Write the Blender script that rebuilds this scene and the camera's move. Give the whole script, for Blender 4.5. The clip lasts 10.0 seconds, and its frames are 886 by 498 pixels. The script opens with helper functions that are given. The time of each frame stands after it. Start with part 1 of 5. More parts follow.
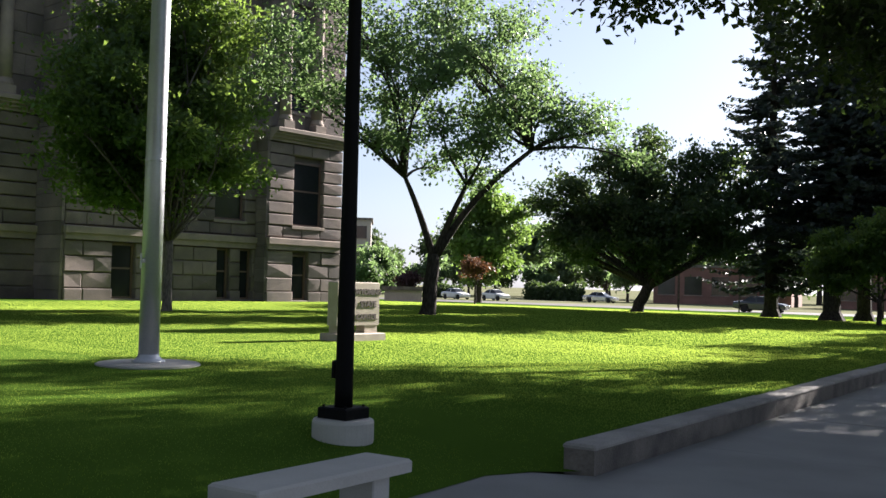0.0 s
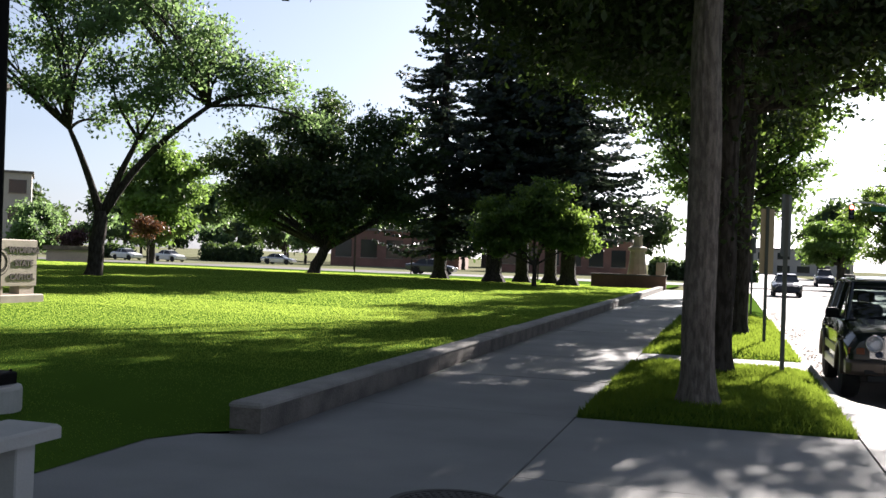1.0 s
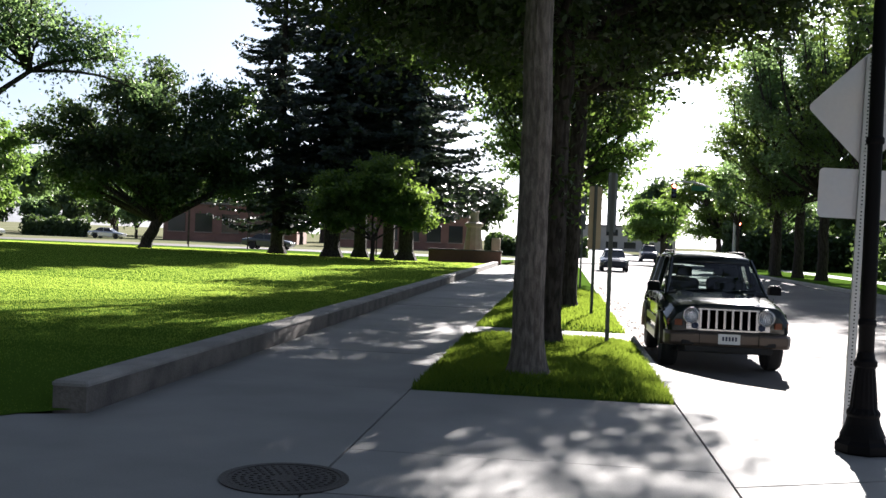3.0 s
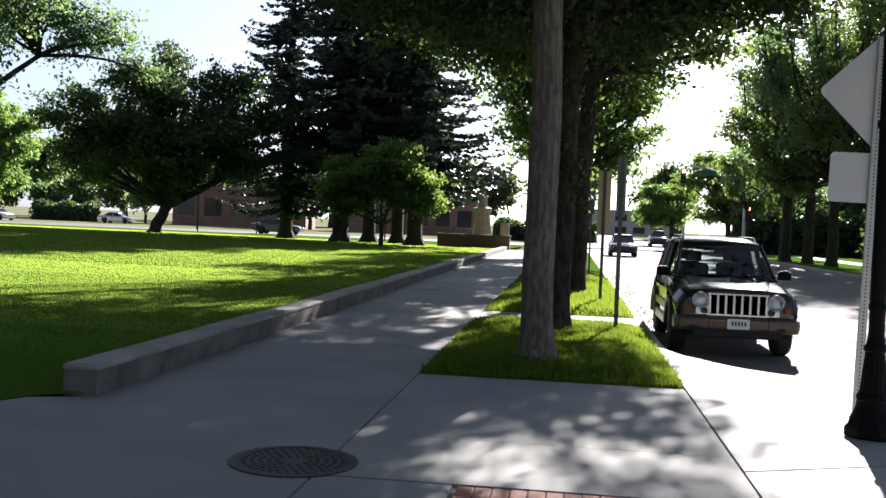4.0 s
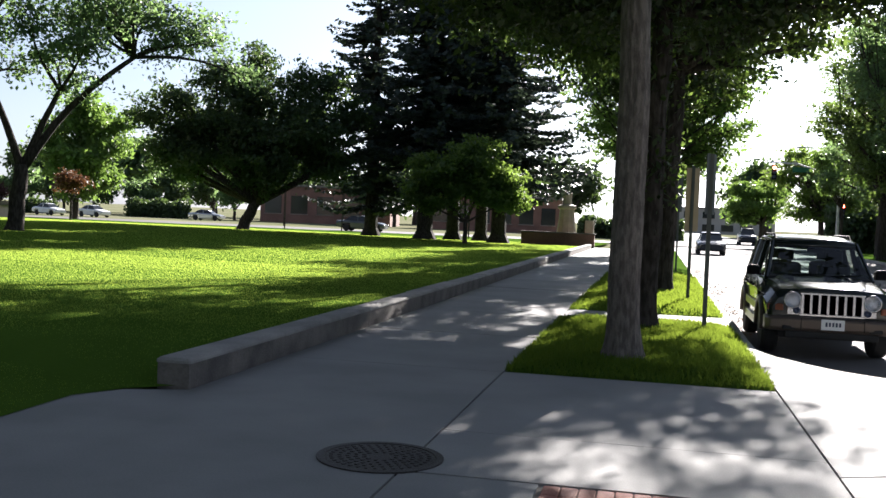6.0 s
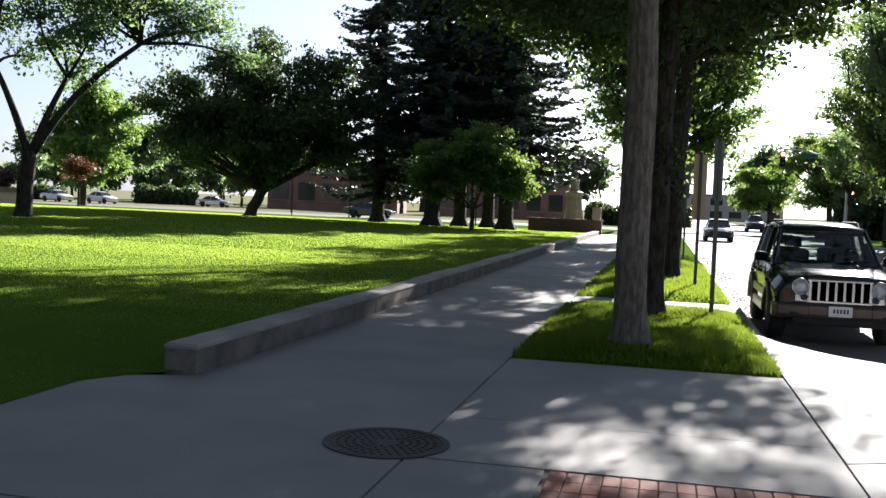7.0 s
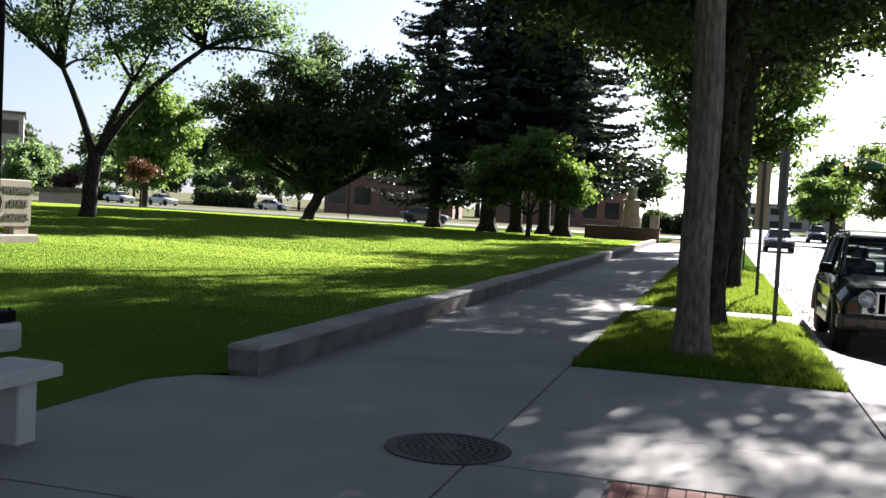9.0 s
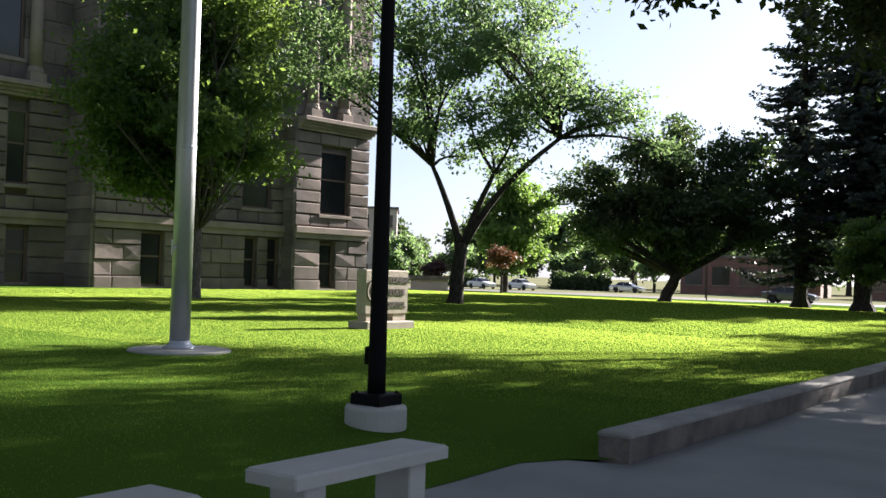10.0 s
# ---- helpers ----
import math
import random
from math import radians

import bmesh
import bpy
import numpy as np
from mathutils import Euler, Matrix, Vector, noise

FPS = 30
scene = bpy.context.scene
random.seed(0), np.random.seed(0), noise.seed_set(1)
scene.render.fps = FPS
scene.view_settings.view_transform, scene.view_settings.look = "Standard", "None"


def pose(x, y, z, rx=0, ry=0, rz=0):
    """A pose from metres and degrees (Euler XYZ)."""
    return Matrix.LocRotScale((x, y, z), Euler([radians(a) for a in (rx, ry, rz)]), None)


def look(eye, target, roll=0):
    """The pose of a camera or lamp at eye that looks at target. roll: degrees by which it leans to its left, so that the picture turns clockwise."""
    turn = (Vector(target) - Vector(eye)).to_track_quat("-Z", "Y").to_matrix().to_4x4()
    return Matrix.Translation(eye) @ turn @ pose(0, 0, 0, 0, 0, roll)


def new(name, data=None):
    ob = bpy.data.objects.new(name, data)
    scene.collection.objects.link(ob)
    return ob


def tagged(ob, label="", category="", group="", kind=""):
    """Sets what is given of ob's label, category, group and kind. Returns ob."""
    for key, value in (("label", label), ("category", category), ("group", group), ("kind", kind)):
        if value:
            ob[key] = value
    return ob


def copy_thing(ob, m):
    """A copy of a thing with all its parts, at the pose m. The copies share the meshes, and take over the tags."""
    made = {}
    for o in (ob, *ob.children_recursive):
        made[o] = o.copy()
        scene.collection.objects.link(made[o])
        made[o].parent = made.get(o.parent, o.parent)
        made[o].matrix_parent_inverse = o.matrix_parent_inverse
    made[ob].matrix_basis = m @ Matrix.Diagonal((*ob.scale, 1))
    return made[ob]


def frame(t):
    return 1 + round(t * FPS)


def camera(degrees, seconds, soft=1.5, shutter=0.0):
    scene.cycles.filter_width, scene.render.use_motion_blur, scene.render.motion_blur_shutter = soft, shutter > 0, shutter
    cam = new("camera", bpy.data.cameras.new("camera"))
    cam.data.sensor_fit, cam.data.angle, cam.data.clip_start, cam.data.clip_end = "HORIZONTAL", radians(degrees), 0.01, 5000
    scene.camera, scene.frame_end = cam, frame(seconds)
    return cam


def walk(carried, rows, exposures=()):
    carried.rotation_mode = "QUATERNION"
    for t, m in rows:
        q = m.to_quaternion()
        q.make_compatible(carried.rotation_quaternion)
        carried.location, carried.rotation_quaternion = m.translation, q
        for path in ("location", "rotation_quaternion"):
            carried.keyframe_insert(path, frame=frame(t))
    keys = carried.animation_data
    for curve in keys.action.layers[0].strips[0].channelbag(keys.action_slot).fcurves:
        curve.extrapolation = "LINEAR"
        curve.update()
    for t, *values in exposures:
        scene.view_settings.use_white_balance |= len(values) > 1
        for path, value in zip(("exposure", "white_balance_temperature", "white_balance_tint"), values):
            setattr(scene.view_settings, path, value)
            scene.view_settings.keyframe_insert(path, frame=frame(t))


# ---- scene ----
cam = camera(47.76, 10.0)
PATH = [
    (0.0, pose(-0.042, -0.050, 1.532, 92.07, -1.48, 34.27)),
    (0.5, pose(-0.000, -0.027, 1.517, 90.85, -1.86, 26.87)),
    (1.0, pose(0.007, 0.030, 1.499, 90.45, -2.02, 16.03)),
    (1.5, pose(0.057, 0.014, 1.495, 89.84, -1.82, 9.21)),
    (2.0, pose(0.046, 0.004, 1.489, 89.41, -1.58, 6.33)),
    (2.5, pose(0.038, 0.006, 1.490, 89.30, -1.92, 5.95)),
    (2.7, pose(0.041, -0.005, 1.491, 89.49, -2.06, 6.33)),
    (4.0, pose(0.038, 0.002, 1.483, 88.50, -2.29, 7.31)),
    (4.5, pose(0.027, 0.003, 1.475, 88.32, -1.78, 8.15)),
    (5.0, pose(0.025, 0.006, 1.483, 88.26, -1.89, 9.95)),
    (5.5, pose(0.017, 0.005, 1.485, 88.37, -2.20, 11.56)),
    (7.0, pose(0.022, 0.017, 1.480, 87.38, -2.37, 12.50)),
    (7.5, pose(0.019, 0.012, 1.474, 87.21, -2.50, 13.04)),
    (8.0, pose(0.013, 0.005, 1.476, 87.16, -2.90, 12.84)),
    (8.5, pose(0.010, 0.000, 1.485, 87.47, -3.41, 13.41)),
    (9.0, pose(-0.040, 0.007, 1.478, 87.56, -3.12, 15.65)),
    (9.5, pose(-0.118, -0.005, 1.491, 89.60, -1.76, 25.85)),
    (10.0, pose(-0.135, -0.041, 1.501, 91.43, -1.68, 35.72)),
]
walk(cam, PATH, [(0.0, 2.25, 5500, 15), (1.0, 2.13, 5500, 15), (2.0, 2.25, 5400, 14), (9.0, 2.2, 5400, 14), (10.0, 2.38, 5500, 15)])

# ---- light ----
world = bpy.data.worlds.new("sky")
scene.world = world
world.use_nodes = True
wn = world.node_tree.nodes
sky = wn.new("ShaderNodeTexSky")
sky.sky_type = "NISHITA"
sky.sun_disc = False
SUN_EL, SUN_AZ = 24.0, 12.0          # degrees: height, and turn from +y towards +x
sky.sun_elevation = radians(SUN_EL)
sky.sun_rotation = radians(SUN_AZ)
sky.air_density, sky.dust_density, sky.ozone_density = 1.0, 1.1, 1.0
wn["Background"].inputs["Strength"].default_value = 0.028
pale = wn.new("ShaderNodeHueSaturation")
pale.inputs["Saturation"].default_value = 0.43
world.node_tree.links.new(sky.outputs[0], pale.inputs["Color"])
world.node_tree.links.new(pale.outputs[0], wn["Background"].inputs["Color"])
sun = new("sun", bpy.data.lights.new("sun", "SUN"))
sun.data.energy, sun.data.angle, sun.data.color = 5.0, radians(0.53), (1.0, 0.85, 0.65)
s_dir = Vector((math.sin(radians(SUN_AZ)) * math.cos(radians(SUN_EL)), math.cos(radians(SUN_AZ)) * math.cos(radians(SUN_EL)), math.sin(radians(SUN_EL))))
sun.matrix_world = look(s_dir * 300, (0, 0, 0))


# ---- materials ----
def material(name, base, rough=0.8, metal=0.0, var=0.25, scale=3.0, fine=40.0, bump=0.2, second=None, obj_var=0.0, spec=0.5):
    """A surface with a broad blotch, a fine grain and relief; second: the colour of the blotches."""
    m = bpy.data.materials.new(name)
    m.use_nodes = True
    nt = m.node_tree
    n, l = nt.nodes, nt.links
    bs = n["Principled BSDF"]
    bs.inputs["Metallic"].default_value = metal
    bs.inputs["Specular IOR Level"].default_value = spec
    geo = n.new("ShaderNodeNewGeometry")
    broad, grain = n.new("ShaderNodeTexNoise"), n.new("ShaderNodeTexNoise")
    for node, s, d in ((broad, scale, 4), (grain, fine, 6)):
        node.inputs["Scale"].default_value = s
        node.inputs["Detail"].default_value = d
        l.new(geo.outputs["Position"], node.inputs["Vector"])
    ramp = n.new("ShaderNodeValToRGB")
    b = Vector(base)
    s = Vector(second) if second else b * (1 - var)
    ramp.color_ramp.elements[0].position, ramp.color_ramp.elements[1].position = 0.35, 0.68
    ramp.color_ramp.elements[0].color = (*s, 1)
    ramp.color_ramp.elements[1].color = (*(b * (1 + var * 0.3)), 1)
    l.new(broad.outputs["Fac"], ramp.inputs["Fac"])
    mul = n.new("ShaderNodeMix")
    mul.data_type, mul.blend_type = "RGBA", "MULTIPLY"
    mul.inputs["Factor"].default_value = 1.0
    g2 = n.new("ShaderNodeMapRange")
    g2.inputs["To Min"].default_value, g2.inputs["To Max"].default_value = 1 - var, 1 + var
    l.new(grain.outputs["Fac"], g2.inputs["Value"])
    l.new(ramp.outputs["Color"], mul.inputs["A"])
    l.new(g2.outputs["Result"], mul.inputs["B"])
    col = mul.outputs["Result"]
    if obj_var:
        oi = n.new("ShaderNodeObjectInfo")
        mr = n.new("ShaderNodeMapRange")
        mr.inputs["To Min"].default_value, mr.inputs["To Max"].default_value = 1 - obj_var, 1 + obj_var
        l.new(oi.outputs["Random"], mr.inputs["Value"])
        m2 = n.new("ShaderNodeMix")
        m2.data_type, m2.blend_type = "RGBA", "MULTIPLY"
        m2.inputs["Factor"].default_value = 1.0
        l.new(col, m2.inputs["A"])
        l.new(mr.outputs["Result"], m2.inputs["B"])
        col = m2.outputs["Result"]
    l.new(col, bs.inputs["Base Color"])
    r2 = n.new("ShaderNodeMapRange")
    r2.inputs["To Min"].default_value, r2.inputs["To Max"].default_value = max(0.02, rough - 0.08), min(1, rough + 0.08)
    l.new(broad.outputs["Fac"], r2.inputs["Value"])
    l.new(r2.outputs["Result"], bs.inputs["Roughness"])
    if bump:
        bp = n.new("ShaderNodeBump")
        bp.inputs["Strength"].default_value = bump
        bp.inputs["Distance"].default_value = 0.02
        l.new(grain.outputs["Fac"], bp.inputs["Height"])
        l.new(bp.outputs["Normal"], bs.inputs["Normal"])
    return m


def leaf_material(name, dark, light, through_col, share=0.45, spec=0.35):
    """Leaves: each one a shade between two greens, letting some sun through."""
    m = bpy.data.materials.new(name)
    m.use_nodes = True
    n, l = m.node_tree.nodes, m.node_tree.links
    bs, out = n["Principled BSDF"], n["Material Output"]
    geo = n.new("ShaderNodeNewGeometry")
    ramp = n.new("ShaderNodeValToRGB")
    ramp.color_ramp.elements[0].color, ramp.color_ramp.elements[1].color = (*dark, 1), (*light, 1)
    l.new(geo.outputs["Random Per Island"], ramp.inputs["Fac"])
    l.new(ramp.outputs["Color"], bs.inputs["Base Color"])
    bs.inputs["Roughness"].default_value = 0.5
    bs.inputs["Specular IOR Level"].default_value = spec
    tr = n.new("ShaderNodeBsdfTranslucent")
    tr.inputs["Color"].default_value = (*through_col, 1)
    mx = n.new("ShaderNodeMixShader")
    mx.inputs[0].default_value = share
    l.new(bs.outputs[0], mx.inputs[1])
    l.new(tr.outputs[0], mx.inputs[2])
    l.new(mx.outputs[0], out.inputs["Surface"])
    return m


def bark_material(name, base, deep, scale=14.0):
    """Bark: ridges drawn out along the trunk, with broad grey patches."""
    m = bpy.data.materials.new(name)
    m.use_nodes = True
    n, l = m.node_tree.nodes, m.node_tree.links
    bs = n["Principled BSDF"]
    tc, mp = n.new("ShaderNodeTexCoord"), n.new("ShaderNodeMapping")
    mp.inputs["Scale"].default_value = (1.0, 1.0, 0.3)
    l.new(tc.outputs["Object"], mp.inputs["Vector"])
    ridge, patch, fleck = n.new("ShaderNodeTexNoise"), n.new("ShaderNodeTexNoise"), n.new("ShaderNodeTexNoise")
    for node, s, d, v in ((ridge, scale, 5, mp.outputs[0]), (patch, 1.7, 3, tc.outputs["Object"]), (fleck, 60.0, 4, tc.outputs["Object"])):
        node.inputs["Scale"].default_value, node.inputs["Detail"].default_value = s, d
        l.new(v, node.inputs["Vector"])
    ramp = n.new("ShaderNodeValToRGB")
    e = ramp.color_ramp.elements
    e[0].position, e[1].position = 0.4, 0.6
    e[0].color, e[1].color = (*deep, 1), (*base, 1)
    l.new(ridge.outputs["Fac"], ramp.inputs["Fac"])
    col = ramp.outputs["Color"]
    for tex, a, c in ((patch, 0.6, 1.4), (fleck, 0.75, 1.25)):
        mr, mx = n.new("ShaderNodeMapRange"), n.new("ShaderNodeMix")
        mx.data_type, mx.blend_type = "RGBA", "MULTIPLY"
        mx.inputs["Factor"].default_value = 1.0
        mr.inputs["To Min"].default_value, mr.inputs["To Max"].default_value = a, c
        l.new(tex.outputs["Fac"], mr.inputs["Value"])
        l.new(col, mx.inputs["A"])
        l.new(mr.outputs["Result"], mx.inputs["B"])
        col = mx.outputs["Result"]
    l.new(col, bs.inputs["Base Color"])
    bs.inputs["Roughness"].default_value = 0.95
    bs.inputs["Specular IOR Level"].default_value = 0.2
    bp = n.new("ShaderNodeBump")
    bp.inputs["Strength"].default_value, bp.inputs["Distance"].default_value = 0.9, 0.03
    l.new(ridge.outputs["Fac"], bp.inputs["Height"])
    l.new(bp.outputs["Normal"], bs.inputs["Normal"])
    return m


def plain(name, base, rough=0.5, metal=0.0, emit=0.0, var=0.08):
    m = material(name, base, rough, metal, var=var, scale=2.0, fine=60, bump=0.05)
    if emit:
        bs = m.node_tree.nodes["Principled BSDF"]
        bs.inputs["Emission Color"].default_value = (*base, 1)
        bs.inputs["Emission Strength"].default_value = emit
    return m


def glass_material(name, tint=(0.8, 0.85, 0.85), rough=0.0):
    m = bpy.data.materials.new(name)
    m.use_nodes = True
    n, l = m.node_tree.nodes, m.node_tree.links
    out = n["Material Output"]
    fr, tp, gl, mx = n.new("ShaderNodeFresnel"), n.new("ShaderNodeBsdfTransparent"), n.new("ShaderNodeBsdfGlossy"), n.new("ShaderNodeMixShader")
    fr.inputs[0].default_value = 1.5
    tp.inputs[0].default_value = (*tint, 1)
    gl.inputs["Roughness"].default_value = rough + 0.02
    l.new(fr.outputs[0], mx.inputs[0])
    l.new(tp.outputs[0], mx.inputs[1])
    l.new(gl.outputs[0], mx.inputs[2])
    l.new(mx.outputs[0], out.inputs["Surface"])
    return m


M_CONC = material("concrete_paving", (0.25, 0.245, 0.24), 0.85, var=0.18, scale=0.9, fine=70, bump=0.12, second=(0.2, 0.197, 0.195), obj_var=0.06)
# Stained concrete, darkened further for the shade on the low wall's face.
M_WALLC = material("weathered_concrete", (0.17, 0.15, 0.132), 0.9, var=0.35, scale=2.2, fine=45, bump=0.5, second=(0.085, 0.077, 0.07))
# Worn wall top, painted paler for the light it catches.
M_WALLTOP = material("lit_worn_wall_top", (0.3, 0.285, 0.265), 0.9, var=0.25, scale=1.8, fine=50, bump=0.35, second=(0.2, 0.19, 0.18))
M_CURB = material("kerb_concrete", (0.42, 0.4, 0.37), 0.88, var=0.2, scale=1.6, fine=60, bump=0.25)
M_ROAD = material("worn_asphalt", (0.125, 0.115, 0.11), 0.85, var=0.25, scale=0.35, fine=120, bump=0.25, spec=0.3, second=(0.085, 0.08, 0.077))
M_LAWN = material("mown_grass", (0.072, 0.127, 0.017), 0.8, var=0.2, scale=0.6, fine=55, bump=0.35, second=(0.058, 0.108, 0.014), spec=0.0)
M_FIELD = material("dry_ground", (0.21, 0.2, 0.14), 0.9, var=0.3, scale=0.08, fine=6, bump=0.3, second=(0.13, 0.145, 0.075), spec=0.0)
M_STONE = material("sandstone", (0.19, 0.152, 0.134), 0.9, var=0.3, scale=0.7, fine=22, bump=0.7, second=(0.11, 0.092, 0.084), obj_var=0.25)
M_GRANITE = material("pale_granite", (0.42, 0.36, 0.29), 0.75, var=0.18, scale=3, fine=90, bump=0.2)
M_BRICK = material("red_paver", (0.3, 0.12, 0.085), 0.8, var=0.25, scale=5, fine=80, bump=0.3, obj_var=0.25)
M_HOUSE = material("brown_brick_wall", (0.2, 0.11, 0.085), 0.9, var=0.25, scale=0.6, fine=9, bump=0.4)
M_GREYB = material("grey_render", (0.4, 0.37, 0.33), 0.9, var=0.15, scale=0.3, fine=5, bump=0.2)
M_BLACK = material("black_paint", (0.004, 0.004, 0.005), 0.65, var=0.2, scale=6, fine=60, bump=0.05, spec=0.12)
M_STEEL = plain("galvanised_steel", (0.5, 0.5, 0.5), 0.45, 0.7)
M_SIGNB = material("bare_sign_back", (0.62, 0.58, 0.57), 0.5, 0.15, var=0.06, scale=2.2, fine=30, bump=0.03, second=(0.56, 0.56, 0.6))
M_FLAG = material("silver_pole", (0.5, 0.51, 0.55), 0.4, 0.5, var=0.12, scale=1.5, fine=30, bump=0.05)
M_BENCH = material("cast_bench_concrete", (0.46, 0.445, 0.42), 0.8, var=0.1, scale=3, fine=80, bump=0.15)
M_IRON = material("cast_iron", (0.055, 0.05, 0.047), 0.6, 0.6, var=0.3, scale=8, fine=70, bump=0.4)
M_BARK = bark_material("grey_bark", (0.175, 0.152, 0.134), (0.1, 0.087, 0.077), 24.0)
M_DBARK = bark_material("dark_bark", (0.06, 0.051, 0.043), (0.024, 0.02, 0.017), 16.0)
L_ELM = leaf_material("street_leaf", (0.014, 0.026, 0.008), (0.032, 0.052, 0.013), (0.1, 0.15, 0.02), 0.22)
# Street leaf again, its colours raised to carry sun shining through.
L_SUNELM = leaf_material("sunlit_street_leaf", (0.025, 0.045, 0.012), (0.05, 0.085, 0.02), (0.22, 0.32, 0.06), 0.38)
L_ASH = leaf_material("park_leaf", (0.028, 0.055, 0.028), (0.07, 0.115, 0.055), (0.24, 0.36, 0.12), 0.48)
L_MID = leaf_material("shade_leaf", (0.028, 0.055, 0.016), (0.06, 0.1, 0.03), (0.26, 0.38, 0.06), 0.46)
L_DARK = leaf_material("dark_leaf", (0.025, 0.045, 0.02), (0.055, 0.085, 0.035), (0.11, 0.17, 0.04), 0.35)
L_BRIGHT = leaf_material("bright_leaf", (0.045, 0.085, 0.02), (0.09, 0.15, 0.035), (0.22, 0.34, 0.06), 0.48)
L_PURPLE = leaf_material("purple_leaf", (0.03, 0.018, 0.022), (0.06, 0.032, 0.038), (0.1, 0.04, 0.04), 0.3)
L_RED = leaf_material("copper_leaf", (0.07, 0.035, 0.018), (0.12, 0.055, 0.028), (0.17, 0.075, 0.03), 0.3)
L_NEEDLE = leaf_material("spruce_needle", (0.025, 0.038, 0.034), (0.06, 0.08, 0.072), (0.05, 0.07, 0.04), 0.2)
L_GRASS = leaf_material("grass_blade", (0.02, 0.048, 0.008), (0.03, 0.066, 0.011), (0.52, 0.68, 0.09), 0.4, 0.03)

L_VERGE = leaf_material("long_grass_blade", (0.016, 0.044, 0.008), (0.03, 0.07, 0.012), (0.4, 0.54, 0.05), 0.28, 0.03)


# ---- mesh tools ----
class Build:
    """Gathers vertices and faces for one mesh."""

    def __init__(self):
        self.v, self.f = [], []

    def add(self, verts, faces):
        k = len(self.v)
        self.v += [tuple(p) for p in verts]
        self.f += [tuple(i + k for i in f) for f in faces]
        return self

    def box(self, x0, x1, y0, y1, z0, z1, m=None, c=0.0):
        """A box, its upright and top edges cut by c."""
        if c:
            pts = []
            for z, i in ((z0, 0), (z1 - c, 0), (z1, c)):
                a0, a1, b0, b1 = x0 + i, x1 - i, y0 + i, y1 - i
                e = c * 0.7
                pts += [(a0 + e, b0, z), (a1 - e, b0, z), (a1, b0 + e, z), (a1, b1 - e, z), (a1 - e, b1, z), (a0 + e, b1, z), (a0, b1 - e, z), (a0, b0 + e, z)]
            faces = [tuple(range(7, -1, -1)), tuple(range(16, 24))]
            for r in (0, 8):
                for k in range(8):
                    j = (k + 1) % 8
                    faces.append((r + k, r + j, r + j + 8, r + k + 8))
        else:
            pts = [(x, y, z) for z in (z0, z1) for x, y in ((x0, y0), (x1, y0), (x1, y1), (x0, y1))]
            faces = [(3, 2, 1, 0), (4, 5, 6, 7), (0, 1, 5, 4), (1, 2, 6, 5), (2, 3, 7, 6), (3, 0, 4, 7)]
        if m is not None:
            pts = [m @ Vector(p) for p in pts]
        return self.add(pts, faces)

    def tube(self, pts, radii, n=8, cap=True):
        """A round limb through pts."""
        pts = [Vector(p) for p in pts]
        verts, faces = [], []
        for i, p in enumerate(pts):
            d = (pts[min(i + 1, len(pts) - 1)] - pts[max(i - 1, 0)]).normalized()
            a = d.orthogonal().normalized() if i == 0 else (a - d * a.dot(d)).normalized()
            b = d.cross(a)
            for k in range(n):
                w = 2 * math.pi * k / n
                verts.append(p + (a * math.cos(w) + b * math.sin(w)) * radii[i])
        for i in range(len(pts) - 1):
            for k in range(n):
                j = (k + 1) % n
                faces.append((i * n + k, i * n + j, i * n + n + j, i * n + n + k))
        if cap:
            faces += [tuple(range(n - 1, -1, -1)), tuple(range(len(pts) * n - n, len(pts) * n))]
        return self.add(verts, faces)

    def lathe(self, profile, n=24, at=(0, 0, 0)):
        """Turned shape from (radius, height) pairs."""
        verts = [(at[0] + r * math.cos(2 * math.pi * k / n), at[1] + r * math.sin(2 * math.pi * k / n), at[2] + z) for r, z in profile for k in range(n)]
        faces = [(i * n + k, i * n + (k + 1) % n, i * n + n + (k + 1) % n, i * n + n + k) for i in range(len(profile) - 1) for k in range(n)]
        faces += [tuple(range(n - 1, -1, -1)), tuple(range((len(profile) - 1) * n, len(profile) * n))]
        return self.add(verts, faces)

    def plate(self, outline, z0, z1):
        """A flat slab with an outline given counter-clockwise."""
        n = len(outline)
        faces = [tuple(range(n - 1, -1, -1)), tuple(range(n, 2 * n))] + [(i, (i + 1) % n, (i + 1) % n + n, i + n) for i in range(n)]
        return self.add([(x, y, z0) for x, y in outline] + [(x, y, z1) for x, y in outline], faces)

    def mesh(self, name, mat, smooth=False):
        me = bpy.data.meshes.new(name)
        me.from_pydata(self.v, [], self.f)
        me.materials.append(mat)
        if smooth:
            me.shade_smooth()
        me.update()
        return me


def part(name, b, mat, parent=None, label="", smooth=False):
    ob = new(name, b.mesh(name, mat, smooth) if isinstance(b, Build) else b)
    ob.parent = parent
    return tagged(ob, label)


def thing(name, label, category, at=(0, 0, 0), turn=0.0, group="", kind=""):
    ob = new(name)
    ob.empty_display_size = 0.2
    ob.matrix_world = pose(*at, 0, 0, turn)
    return tagged(ob, label, category, group, kind)


